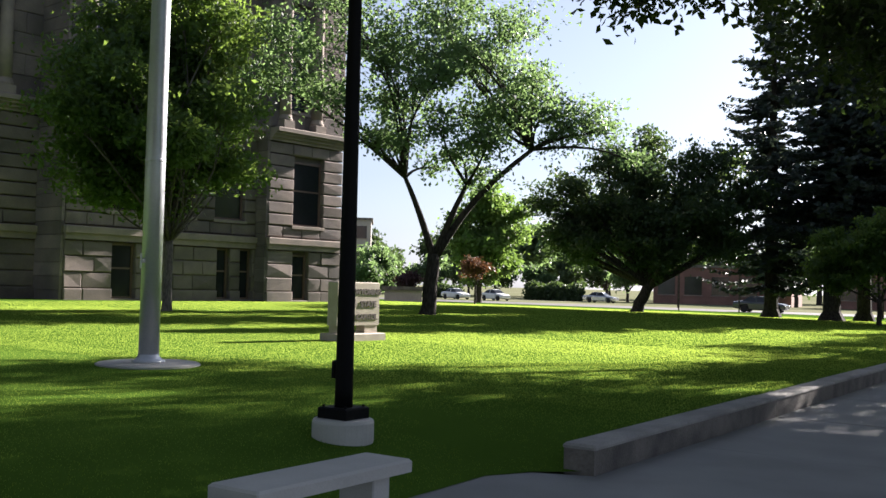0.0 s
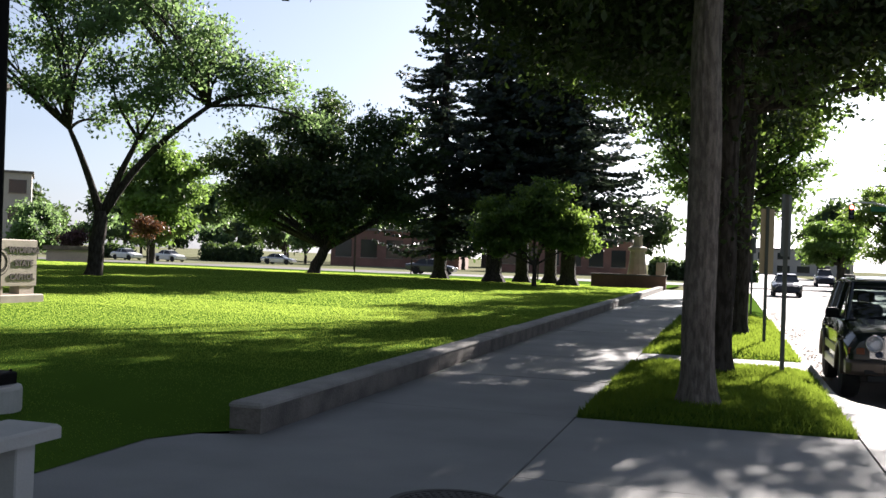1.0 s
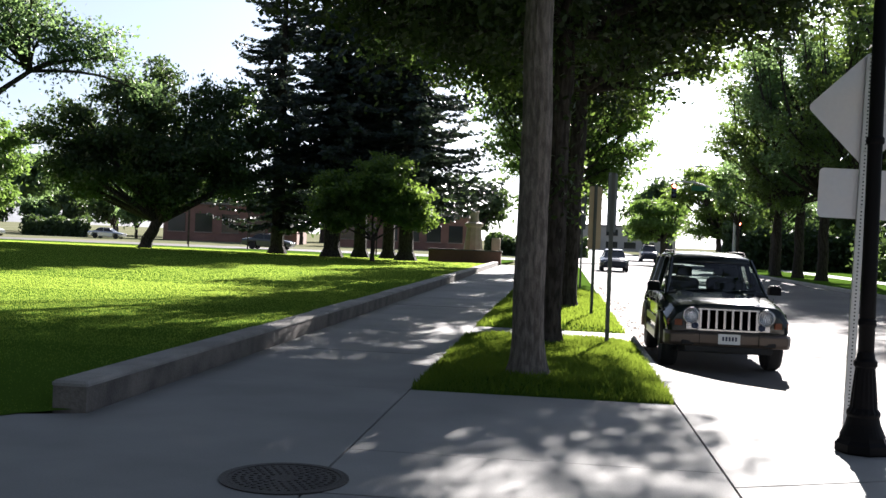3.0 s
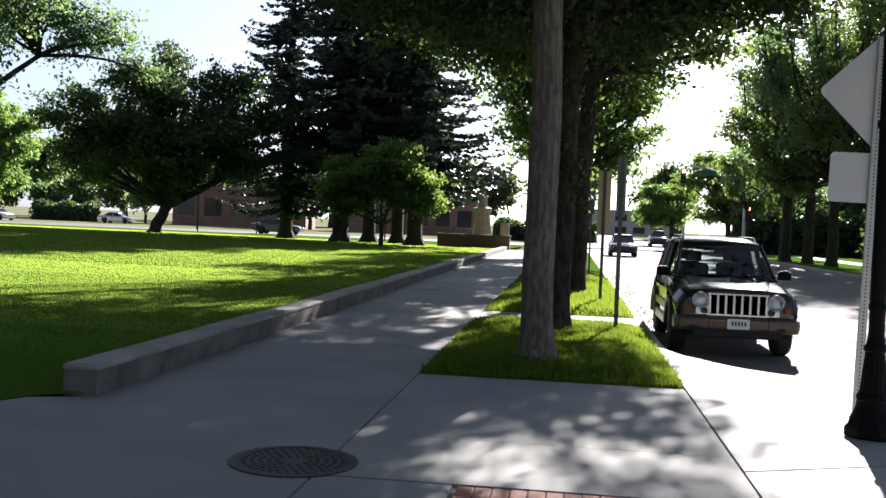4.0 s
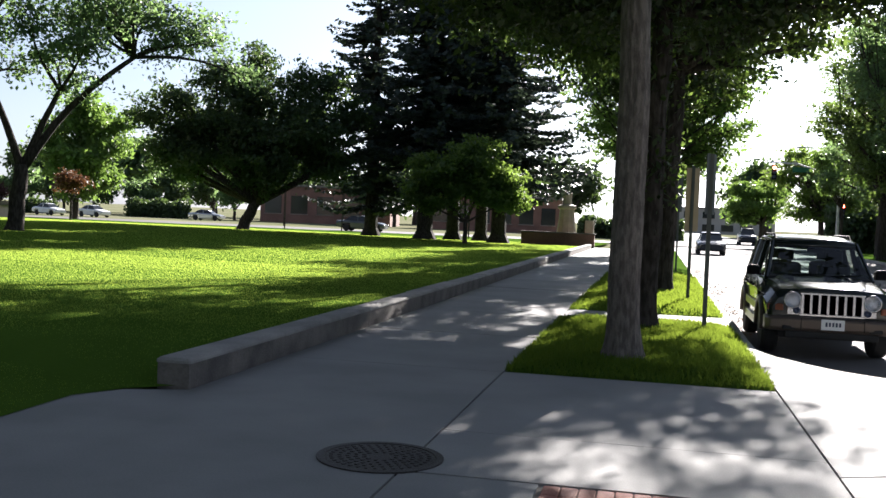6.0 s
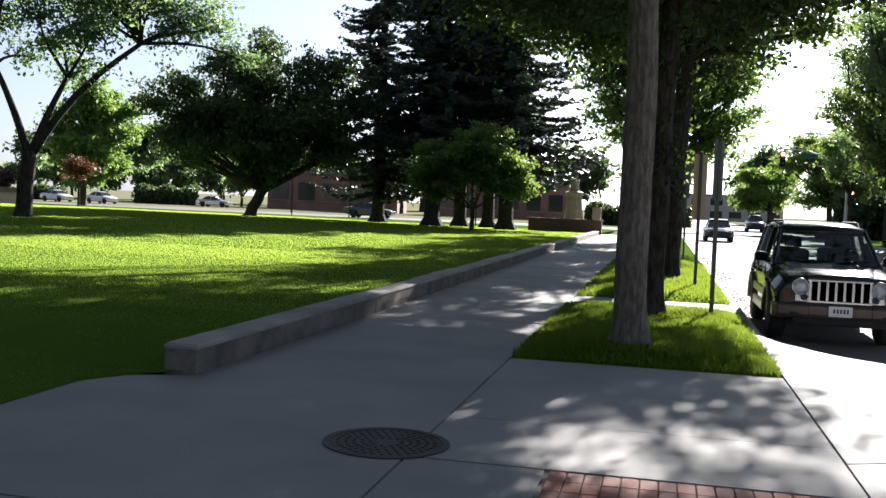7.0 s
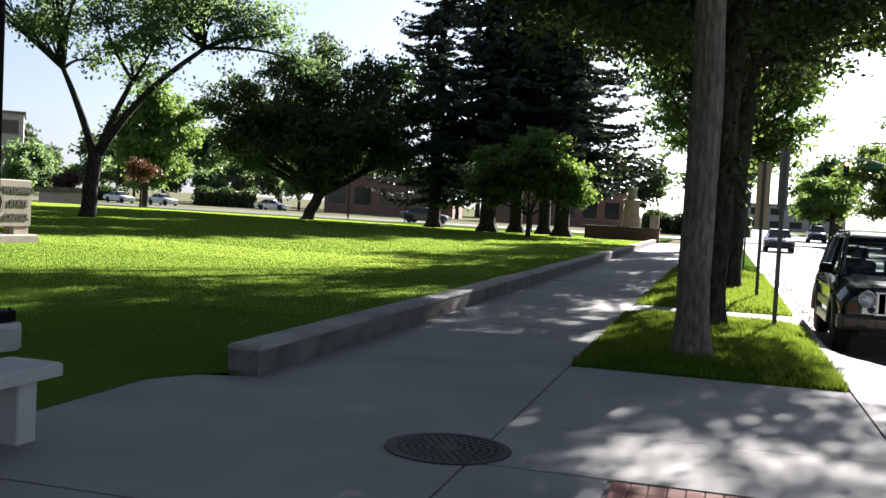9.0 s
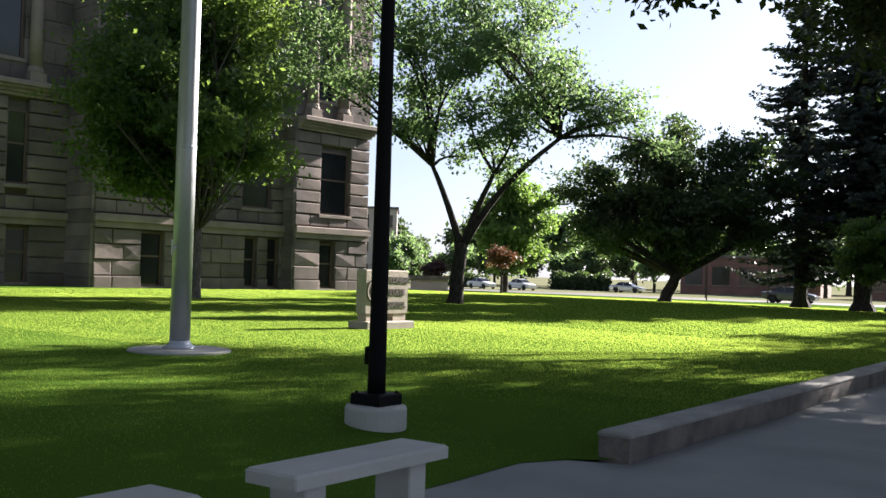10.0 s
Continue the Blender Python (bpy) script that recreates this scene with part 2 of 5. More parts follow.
def quads_mesh(name, centres, us, vs, mat):
    """Many small diamond leaves: centre, half length and half width vectors; slightly folded."""
    n = len(centres)
    fold = np.cross(us, vs)
    fold /= np.linalg.norm(fold, axis=1, keepdims=True) + 1e-9
    fold *= np.linalg.norm(vs, axis=1, keepdims=True) * 0.35
    co = np.stack([centres - us, centres + vs + fold, centres + us, centres - vs + fold], 1).reshape(-1, 3)
    me = bpy.data.meshes.new(name)
    me.vertices.add(4 * n)
    me.vertices.foreach_set("co", co.astype(np.float32).ravel())
    me.loops.add(4 * n)
    me.loops.foreach_set("vertex_index", np.arange(4 * n, dtype=np.int32))
    me.polygons.add(n)
    me.polygons.foreach_set("loop_start", np.arange(0, 4 * n, 4, dtype=np.int32))
    me.polygons.foreach_set("loop_total", np.full(n, 4, dtype=np.int32))
    me.materials.append(mat)
    me.update(calc_edges=True)
    return me


def smooth01(a):
    a = min(1.0, max(0.0, a))
    return a * a * (3 - 2 * a)


def lawn_z(x, y):
    """The lawn: level with the paving at its edge, a little raised behind the low wall, falling towards the far street."""
    z = 0.22 * max(smooth01((-4.25 - x) / 2.4), smooth01((y - 7.2) / 1.6)) + 0.005
    z += 0.25 * smooth01((-8 - x) / 22.0)
    return z - (z + 0.14) * smooth01((y - 40) / 46.0)


# ---- ground, paving and street ----
def build_ground():
    b = Build()
    b.plate([(-2500, -2500), (2500, -2500), (2500, 2500), (-2500, 2500)], -1.0, -0.25)
    return tagged(part("ground", b, M_FIELD), "dry pale grass and dirt reaching the horizon", "ground", kind="structure")


build_ground()


def sheet(name, x_list, y_list, height, mat, inside=None):
    b = Build()
    nx, ny = len(x_list), len(y_list)
    b.v = [(x, y, height(x, y)) for y in y_list for x in x_list]
    for j in range(ny - 1):
        for i in range(nx - 1):
            if inside is None or inside((x_list[i] + x_list[i + 1]) / 2, (y_list[j] + y_list[j + 1]) / 2):
                b.f.append((j * nx + i, j * nx + i + 1, (j + 1) * nx + i + 1, (j + 1) * nx + i))
    return part(name, b, mat, smooth=True)


def lawn_edge(y):
    """How far the lawn reaches to the paving."""
    pts = [(-40, -4.4), (5.8, -4.33), (6.9, -4.36), (7.3, -4.15), (7.5, -3.8), (84, -3.8)]
    for (a, p), (c, q) in zip(pts, pts[1:]):
        if a <= y <= c:
            return p + (q - p) * (y - a) / (c - a)
    return -3.8


def build_lawn():
    ys = [-40, -20, -10, -5, 0, 2, 4, 5, 5.8, 6.3, 6.9, 7.1, 7.3, 7.4, 7.5, 8, 8.6, 9.4] + [10.5 + 1.5 * i for i in range(50)]
    us = [-0.05, 0.3, 0.7, 1.2, 2, 3, 4.5, 6, 8, 10, 13, 16, 20, 25, 30, 36, 45, 60, 80, 110, 160]
    b = Build()
    b.v = [(lawn_edge(y) - u, y, lawn_z(lawn_edge(y) - u, y)) for y in ys for u in us]
    n = len(us)
    b.f = [(j * n + i + 1, j * n + i, (j + 1) * n + i, (j + 1) * n + i + 1) for j in range(len(ys) - 1) for i in range(n - 1)]
    return tagged(part("ground_lawn", b, M_LAWN, smooth=True), "mown green park lawn with broad tree shadows", "lawn", kind="structure")


build_lawn()

KERB_X, ROAD_R = 1.3, 12.6
arc = [(KERB_X + 2.6 - 2.6 * math.cos(a), 13.2 - 2.6 * math.sin(a)) for a in [math.pi / 2 * i / 12 for i in range(13)]]


def build_road():
    b = Build()
    b.plate([(KERB_X - 0.05, -40), (ROAD_R + 0.1, -40), (ROAD_R + 0.1, 86), (KERB_X - 0.05, 86)], -0.5, -0.22)
    road = tagged(part("road", b, M_ROAD), "sunlit worn grey asphalt street", "road", kind="structure")
    b = Build()
    b.plate([(-160, 86), (160, 86), (160, 97), (-160, 97)], -0.6, -0.15)
    b.plate([(KERB_X, 97), (ROAD_R, 97), (ROAD_R, 500), (KERB_X, 500)], -0.6, -0.15)
    tagged(part("road_cross", b, M_ROAD), "sunlit grey asphalt cross street", "road", kind="structure")


build_road()


def build_far_side():
    """Kerb, grass strips and footway across the street."""
    x = ROAD_R
    for y0, y1 in ((-40, 84.5), (98.5, 178)):
        tagged(part("kerb", Build().box(x, x + 0.16, y0, y1, -0.4, -0.07, c=0.02), M_CURB), "pale concrete kerb across the street", "kerb", kind="structure")
        tagged(part("ground_lawn", Build().box(x + 0.17, x + 4.4, y0, y1, -0.4, -0.06), M_LAWN), "mown grass strip under the trees across the street", "lawn", kind="structure")
        tagged(part("pavement", Build().box(x + 4.41, x + 6.2, y0, y1, -0.4, -0.055), M_CONC), "pale concrete footway across the street", "pavement", kind="structure")
        tagged(part("ground_lawn", Build().box(x + 6.21, x + 70, y0, y1, -0.4, -0.06), M_LAWN), "shaded green lawn across the street", "lawn", kind="structure")


build_far_side()


def build_paving():
    pave = thing("pavement", "pale concrete pavement slabs with dark joints and dappled shade", "pavement", kind="structure")
    g = 0.009
    bed = Build()
    bed.plate([(-4.3, -12), (KERB_X - 0.13, -12), (KERB_X - 0.13, 9.66), (-1.4, 9.66), (-1.4, 62), (-3.66, 62), (-3.66, 7.5), (-4.12, 7.3), (-4.33, 6.9), (-4.3, 5.8)], -0.3, -0.014)
    part("slab_bed", bed, M_WALLC, pave)
    rects = []
    edges = [-12, -7.6, -3.2, 1.2, 4.2]
    for a, c in zip(edges, edges[1:]):
        rects.append([(-4.3, a), (-1.38, a), (-1.38, c), (-4.3, c)])
    rects.append([(-4.3, 4.2), (-1.38, 4.2), (-1.38, 9.64), (-3.64, 9.64), (-3.64, 7.5), (-4.12, 7.3), (-4.33, 6.9), (-4.31, 5.8)])
    rects.append([(-1.38, 6.82), (1.17, 6.82), (1.17, 9.66), (-1.38, 9.66)])
    rects.append([(-1.38, 5.62), (1.17, 5.62), (1.17, 6.82), (-1.38, 6.82)])
    rects.append([(-1.38, 4.2), (-0.56, 4.2), (-0.56, 5.62), (-1.38, 5.62)])
    for a, c in zip(edges, edges[1:]):
        rects.append([(-1.38, a), (1.17, a), (1.17, c), (-1.38, c)])
    y = 9.64
    while y < 60:
        rects.append([(-3.64, y), (-1.38, y), (-1.38, y + 3.0), (-3.64, y + 3.0)])
        y += 3.0
    rects.append([(-1.38, 15.45), (KERB_X - 0.15, 15.45), (KERB_X - 0.15, 17.1), (-1.38, 17.1)])
    for r in rects:
        cx, cy = sum(p[0] for p in r) / len(r), sum(p[1] for p in r) / len(r)
        r = [(x - math.copysign(g, x - cx), y - math.copysign(g, y - cy)) for x, y in r]
        part("slab", Build().plate(r, -0.05, random.uniform(-0.003, 0.003)), M_CONC, pave)
    # corner apron out to the curved kerb
    out = [(1.18, 6.44), (2.4, 6.99), (5.2, 7.0), (5.2, 10.47), (3.9, 10.47)] + [(x + (0.09 if i < 9 else 0), y - 0.1) for i, (x, y) in enumerate(reversed(arc[1:-1]))] + [(1.18, 12.6)]
    part("slab", Build().plate(out, -0.3, 0.0), M_CONC, pave)
    part("slab", Build().plate([(1.18, -12), (5.2, -12), (5.2, 6.985), (2.41, 6.975), (1.18, 6.425)], -0.3, -0.002), M_CONC, pave)
    # kerb
    line = [(5.2, 10.6)] + list(reversed(arc)) + [(KERB_X, 20), (KERB_X, 40), (KERB_X, 66)]
    k = Build()
    off = []
    for i, (x, y) in enumerate(line):
        a, c = line[max(i - 1, 0)], line[min(i + 1, len(line) - 1)]
        d = Vector((c[0] - a[0], c[1] - a[1])).normalized()
        off.append((x + d.y * -0.15, y + d.x * 0.15))
    n = len(line)
    k.v = [(x, y, -0.4) for x, y in line] + [(x, y, -0.02) for x, y in line] + [(x + (p - x) * 0.15, y + (q - y) * 0.15, 0.004) for (x, y), (p, q) in zip(line, off)] + [(p, q, 0.004) for p, q in off]
    k.f = [(r * n + i, (r + 1) * n + i, (r + 1) * n + i + 1, r * n + i + 1) for r in range(3) for i in range(n - 1)]
    tagged(part("kerb", k, M_CURB), "pale concrete street kerb curving at the corner", "kerb", kind="structure")
    return pave


pavement = build_paving()


def build_verge():
    for y0, y1 in ((9.7, 15.42), (17.13, 62)):
        b = Build()
        xs = [-1.36, -1.2, -0.9, -0.3, 0.4, 0.9, 1.05, 1.14]
        ys = [y0 + (y1 - y0) * i / 24 for i in range(25)]
        hump = lambda x, y: -0.01 + 0.08 * smooth01(min(x + 1.36, 1.14 - x, y - y0, y1 - y) / 0.5)
        b.v = [(x, y, hump(x, y)) for y in ys for x in xs]
        n = len(xs)
        b.f = [(j * n + i, j * n + i + 1, (j + 1) * n + i + 1, (j + 1) * n + i) for j in range(24) for i in range(n - 1)]
        tagged(part("ground_verge", b, M_LAWN, smooth=True), "strip of long green grass between pavement and kerb", "grass verge", kind="structure")


build_verge()


def build_low_wall():
    w = thing("retaining_wall", "low weathered concrete retaining wall along the lawn", "wall", kind="structure")
    y, first = 7.5, True
    while y < 58:
        ln = 5.2 if first else 3.05
        b = Build()
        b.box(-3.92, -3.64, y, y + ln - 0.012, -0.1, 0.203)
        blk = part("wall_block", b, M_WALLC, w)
        # added pale slab for the lit top; the wall itself is one piece
        part("lit_wall_top", Build().box(-3.935, -3.63, y - 0.004, y + ln - 0.006, 0.205, 0.244 + 0.006 * math.sin(y * 0.9), c=0.02), M_WALLTOP, blk)
        y, first = y + ln, False


build_low_wall()


# ---- trees ----
def bend(p, q, n, sway, rng):
    """A wandering line from p to q."""
    p, q = Vector(p), Vector(q)
    off = Vector((rng.uniform(-1, 1), rng.uniform(-1, 1), rng.uniform(0, 0.6))) * sway
    return [p.lerp(q, i / n) + off * math.sin(math.pi * i / n) for i in range(n + 1)]


def bole(w, line, r, fork, seed):
    """A thick trunk with bark ridges and roots that spread at the foot."""
    n, rows = 44, 40
    verts = []
    for j in range(rows + 1):
        h = -0.1 + (fork + 0.1) * (j / rows) ** 1.5
        k = min(len(line) - 2, max(i for i, p in enumerate(line) if p.z <= h + 1e-6 or i == 0))
        c = line[k].lerp(line[k + 1], min(1.0, max(0.0, (h - line[k].z) / (line[k + 1].z - line[k].z + 1e-9))))
        low = math.exp(-max(h, 0.0) / 0.16)
        for i in range(n):
            a = 2 * math.pi * i / n
            ridge = 0.045 * math.sin(13 * a + 1.3 * math.sin(2.2 * h + seed)) + 0.035 * math.sin(21 * a + 2.0 * math.sin(1.5 * h + 2 * seed) + seed)
            swell = 0.05 * math.sin(3 * a + h * 0.8 + seed) + 0.03 * math.sin(2 * a - 1.7 * h)
            roots = low * (0.28 + 0.42 * max(0.0, math.sin(4 * a + seed)) ** 2 + 0.3 * max(0.0, math.sin(3 * a + 2 * seed)) ** 3)
            rr = r * (1.06 - 0.2 * max(h, 0) / fork) * (1 + ridge + swell + roots)
            verts.append((c.x + rr * math.cos(a), c.y + rr * math.sin(a), h))
    faces = [(j * n + i, j * n + (i + 1) % n, (j + 1) * n + (i + 1) % n, (j + 1) * n + i) for j in range(rows) for i in range(n)]
    w.add(verts, faces)


def tree(name, at, fork, lobes, trunk_r, leaf, bark, n_leaf, size, label, seed, lean=(0, 0), spread=0.3, sprouts=0, droop=0.2, group="", rag=1.0, mains=(), limb_r=0.5, ridged=False):
    """A broad-leaved tree: a tapered trunk with limbs into each lobe of the crown, twigs off the limbs, and single leaves along the twigs.
    lobes: x, y, z of the centre from the foot, and three half widths."""
    rng = random.Random(seed)
    nr = np.random.default_rng(seed)
    root = thing(name, label, "tree", at, group=group)
    w = Build()
    top = Vector((lean[0], lean[1], fork))
    trunk = [Vector((lean[0] * (i / 6) ** 1.3 + 0.12 * trunk_r * math.sin(i * 2.1 + seed), lean[1] * (i / 6) ** 1.3, -0.1 + (fork + 0.1) * i / 6)) for i in range(7)]
    trunk = [trunk[0], trunk[0].lerp(trunk[1], 0.25), trunk[0].lerp(trunk[1], 0.6)] + trunk[1:]
    if ridged:
        bole(w, trunk, trunk_r, fork, seed)
    else:
        w.tube(trunk, [trunk_r * k for k in (1.5, 1.2, 1.06, 1.0, 0.97, 0.94, 0.9, 0.86, 0.8)], 12)
    for p in mains:
        line = bend(top - Vector((0, 0, 0.2)), p, 6, 0.1 * (Vector(p) - top).length, rng)
        w.tube(line, [trunk_r * limb_r * (1.5 - 0.12 * i) for i in range(7)], 9)
    vol = sum((l[3] * l[4] * l[5]) ** 0.6 for l in lobes)
    cs, dirs = [], []
    for lx, ly, lz, rx, ry, rz in lobes:
        c = Vector((lx, ly, lz))
        r0, origin = trunk_r * limb_r, top - Vector((0, 0, 0.15))
        if mains:
            origin, r0 = min((Vector(p) for p in mains), key=lambda p: (p - c).length), trunk_r * limb_r * 0.7
        limb = bend(origin, c, 6, 0.13 * (c - origin).length, rng)
        w.tube(limb, [r0 * (1 - 0.13 * i) for i in range(7)], 8)
        share = n_leaf * (rx * ry * rz) ** 0.6 / vol
        count = max(10, int(26 * (rx * ry * rz) ** 0.45))
        per = max(4, int(share / count))
        for k in range(count):
            d = nr.normal(size=3)
            d[2] = d[2] * 0.9 + 0.1
            d /= np.linalg.norm(d)
            rad = nr.uniform(0.35, 1.0) ** 0.6 * (1 + rag * 0.22 * nr.normal())
            tip = np.array([lx + d[0] * rx * rad, ly + d[1] * ry * rad, lz + d[2] * rz * rad])
            start = np.array(limb[rng.randint(3, 6)])
            ln = np.linalg.norm(tip - start)
            sag = np.array([0, 0, 0.12 * ln])
            if k % 4 == 0:
                w.tube([start, start * 0.5 + tip * 0.5 + sag, tip], [r0 * 0.3, r0 * 0.16, r0 * 0.04], 5, False)
            m = int(per * nr.uniform(0.5, 1.5))
            t = nr.uniform(0.25, 1.0, (m, 1)) ** 0.6
            line = start + (tip - start) * t + sag * 4 * t * (1 - t)
            wide = spread * nr.uniform(0.7, 1.6) * (1.25 - 0.75 * t)
            cs.append(line + nr.normal(size=(m, 3)) * wide * np.array([1.1, 1.1, 0.55]))
            dirs.append(np.tile((tip - start) / (ln + 1e-6), (m, 1)))
    for k in range(sprouts):
        h = rng.uniform(1.0, fork)
        i = h / fork
        cs.append(np.array([lean[0] * i ** 1.3, lean[1] * i ** 1.3, h]) + nr.normal(size=(40, 3)) * np.array([trunk_r * 0.75, trunk_r * 0.75, 0.2]))
        dirs.append(np.zeros((40, 3)))
    cs, dirs = np.concatenate(cs), np.concatenate(dirs)
    m = len(cs)
    u = nr.normal(size=(m, 3)) + dirs * 0.6
    u[:, 2] -= droop
    u /= np.linalg.norm(u, axis=1, keepdims=True)
    v = np.cross(u, nr.normal(size=(m, 3)) + np.array([0, 0, 0.8]))
    v /= np.linalg.norm(v, axis=1, keepdims=True) + 1e-9
    s = size * nr.uniform(0.6, 1.3, size=(m, 1))
    part("trunk", w, bark, root, smooth=True)
    part("crown", quads_mesh("crown", cs, u * s, v * s * 0.52, leaf), leaf, root)
    return root


def spruce(at, height, reach, trunk_r, label, seed, bare=1.5, step=0.42, leaf=None, gap=0.0, tips=0.5):
    """A spruce: a straight trunk, whorls of boughs that droop and lift at the tips, hung with needle sprays."""
    rng = random.Random(seed)
    nr = np.random.default_rng(seed)
    root = thing("spruce_tree", label, "tree", at)
    w = Build()
    w.tube([(0, 0, -0.1), (0, 0, 0.5), (0, 0, height * 0.5), (0, 0, height)], [trunk_r * 1.7, trunk_r, trunk_r * 0.6, 0.03], 10)
    cs, us, vs = [], [], []
    z = bare
    while z < height - 0.3:
        f = (z - bare) / (height - bare)
        full = reach * (1 - f) ** 0.75 * (0.55 + 0.45 * min(1, f * 6 + 0.35))
        for k in range(rng.randint(6, 8)):
            if rng.random() < gap:
                continue
            a = rng.uniform(0, 2 * math.pi)
            ln = full * rng.uniform(0.65, 1.12)
            zz = z + rng.uniform(-0.2, 0.2)
            d = np.array([math.cos(a), math.sin(a), 0])
            side = np.array([-math.sin(a), math.cos(a), 0])
            n = max(4, int(ln / 0.28))
            ts = (np.arange(n) + 1) / n
            lift = -0.28 * ln * ts + 0.24 * ln * ts ** 3 + 0.12 * ln * f
            line = d * (ts * ln)[:, None] + np.array([0, 0, zz]) + np.stack([0 * ts, 0 * ts, lift], 1)
            w.tube([(0, 0, zz), tuple(line[n // 2]), tuple(line[-1])], [0.05 * (1 - f) + 0.015, 0.025, 0.006], 4, False)
            for j in range(n):
                for q in range(7):
                    s = rng.choice((-1, 1))
                    out = rng.uniform(0.1, tips) * (1.1 - 0.6 * ts[j])
                    u = side * s * out + d * out * rng.uniform(0.2, 0.9) + np.array([0, 0, -rng.uniform(0.0, 0.35) * out])
                    cs.append(line[j] + u * 0.6 + nr.normal(size=3) * 0.05)
                    us.append(u * 0.75)
                    wd = np.cross(u, nr.normal(size=3))
                    vs.append(wd / (np.linalg.norm(wd) + 1e-9) * rng.uniform(0.07, 0.15))
        z += step * rng.uniform(0.8, 1.2) * (1 - 0.3 * f)
    part("trunk", w, M_DBARK, root)
    part("crown", quads_mesh("crown", np.array(cs), np.array(us), np.array(vs), leaf or L_NEEDLE), leaf or L_NEEDLE, root)
    return root


def on_lawn(x, y):
    return (x, y, lawn_z(x, y))


def scatter_lobes(seed, n, centre, reach, size, floor=0.0):
    """Uneven lobes spread through an ellipsoid: n of them, each with a half width near size."""
    rng = random.Random(seed)
    out = []
    for _ in range(n):
        while True:
            d = [rng.uniform(-1, 1) for _ in range(3)]
            if 0.15 < sum(v * v for v in d) < 1:
                break
        r = size * rng.uniform(0.65, 1.3)
        z = max(floor, centre[2] + d[2] * reach[2])
        out.append((centre[0] + d[0] * reach[0], centre[1] + d[1] * reach[1], z, r * rng.uniform(0.9, 1.3), r * rng.uniform(0.9, 1.3), r * rng.uniform(0.6, 0.95)))
    return out


def build_trees():
    # park trees
    tree("park_tree", on_lawn(-22.0, 31.2), 2.3,
         [(-3.4, -2.6, 8.4, 1.9, 1.9, 1.2), (-4.6, -3.6, 10.2, 2.0, 2.0, 1.5), (-2.2, -1.6, 10.8, 2.2, 2.2, 1.8), (-1.0, -0.6, 8.2, 2.0, 1.9, 1.6), (0.3, 0.2, 12.0, 2.4, 2.2, 1.7), (0.9, 0.4, 9.6, 2.0, 2.0, 1.5), (1.4, 1.0, 7.6, 1.8, 1.7, 1.3), (2.6, 1.8, 9.2, 1.8, 1.8, 1.3), (3.6, 2.4, 7.8, 1.8, 1.8, 1.1), (5.0, 3.2, 7.7, 1.4, 1.4, 0.9), (4.4, 2.8, 6.9, 1.5, 1.5, 0.7), (2.6, 1.6, 11.2, 1.8, 1.8, 1.3), (-1.6, -1.0, 6.6, 1.2, 1.2, 0.7), (0.9, 0.6, 6.2, 1.3, 1.2, 0.8), (-5.4, -4.2, 8.9, 1.3, 1.3, 0.9), (-3.6, -2.8, 12.4, 1.8, 1.8, 1.2), (5.8, 3.8, 7.1, 0.9, 0.9, 0.5), (6.6, 4.3, 5.9, 0.8, 0.8, 0.5), (-0.4, 0.0, 10.0, 2.4, 2.4, 2.0)] + scatter_lobes(3, 16, (0.4, 0.2, 7.8), (4.4, 3.2, 3.0), 0.9, 5.2),
         0.29, L_ASH, M_DBARK, 37000, 0.095, "spreading green park tree with dark forked trunk", 11, lean=(0.15, 0.1), spread=0.34, mains=((-0.8, -0.6, 5.2), (1.1, 0.8, 5.0), (3.2, 2.1, 6.4)), limb_r=0.36, rag=1.3)
    tree("park_tree", on_lawn(-26.0, 22.0), 2.4, scatter_lobes(5, 30, (-0.6, -0.7, 5.8), (3.7, 3.7, 2.7), 0.95, 3.3) + scatter_lobes(6, 18, (-0.4, -0.5, 9.6), (2.7, 2.7, 2.6), 0.95) + [(-0.6, -0.7, 6.0, 2.7, 2.7, 2.2), (-0.4, -0.5, 9.6, 2.2, 2.2, 2.4), (-0.4, -0.4, 4.3, 2.5, 2.5, 0.8), (-0.2, -0.2, 12.4, 1.6, 1.6, 1.8)],
         0.16, L_MID, M_BARK, 76000, 0.1, "dense rounded green tree beside the stone building", 12, spread=0.34, limb_r=0.3)
    tree("park_tree", on_lawn(-23.0, 53.2), 1.6, [(-2.2, -0.8, 5.6, 2.6, 2.6, 1.9), (2.2, 0.8, 5.4, 2.8, 2.6, 2.2), (0, 0, 7.4, 2.4, 2.4, 1.8), (-4.2, -1.8, 4.2, 1.7, 1.7, 1.5), (4.4, 1.8, 4.0, 1.8, 1.8, 1.7), (2.8, 0.9, 8.4, 1.4, 1.4, 1.2), (-1.6, -0.6, 8.8, 1.2, 1.2, 1.0), (-5.2, -2.2, 6.2, 1.1, 1.1, 0.9), (5.6, 2.2, 6.6, 1.3, 1.3, 1.4), (0.6, 0.3, 9.6, 1.0, 1.0, 0.9), (-3.4, -1.5, 7.2, 1.1, 1.1, 0.9), (4.4, 1.7, 8.6, 1.2, 1.2, 1.0)] + scatter_lobes(17, 26, (0.2, 0.1, 5.0), (5.4, 3.0, 3.0), 1.0, 2.7),
         0.34, L_DARK, M_DBARK, 70000, 0.13, "low dark spreading tree with leaning trunk on the lawn", 13, lean=(0.7, 0.3), spread=0.4, limb_r=0.45, rag=2.0)
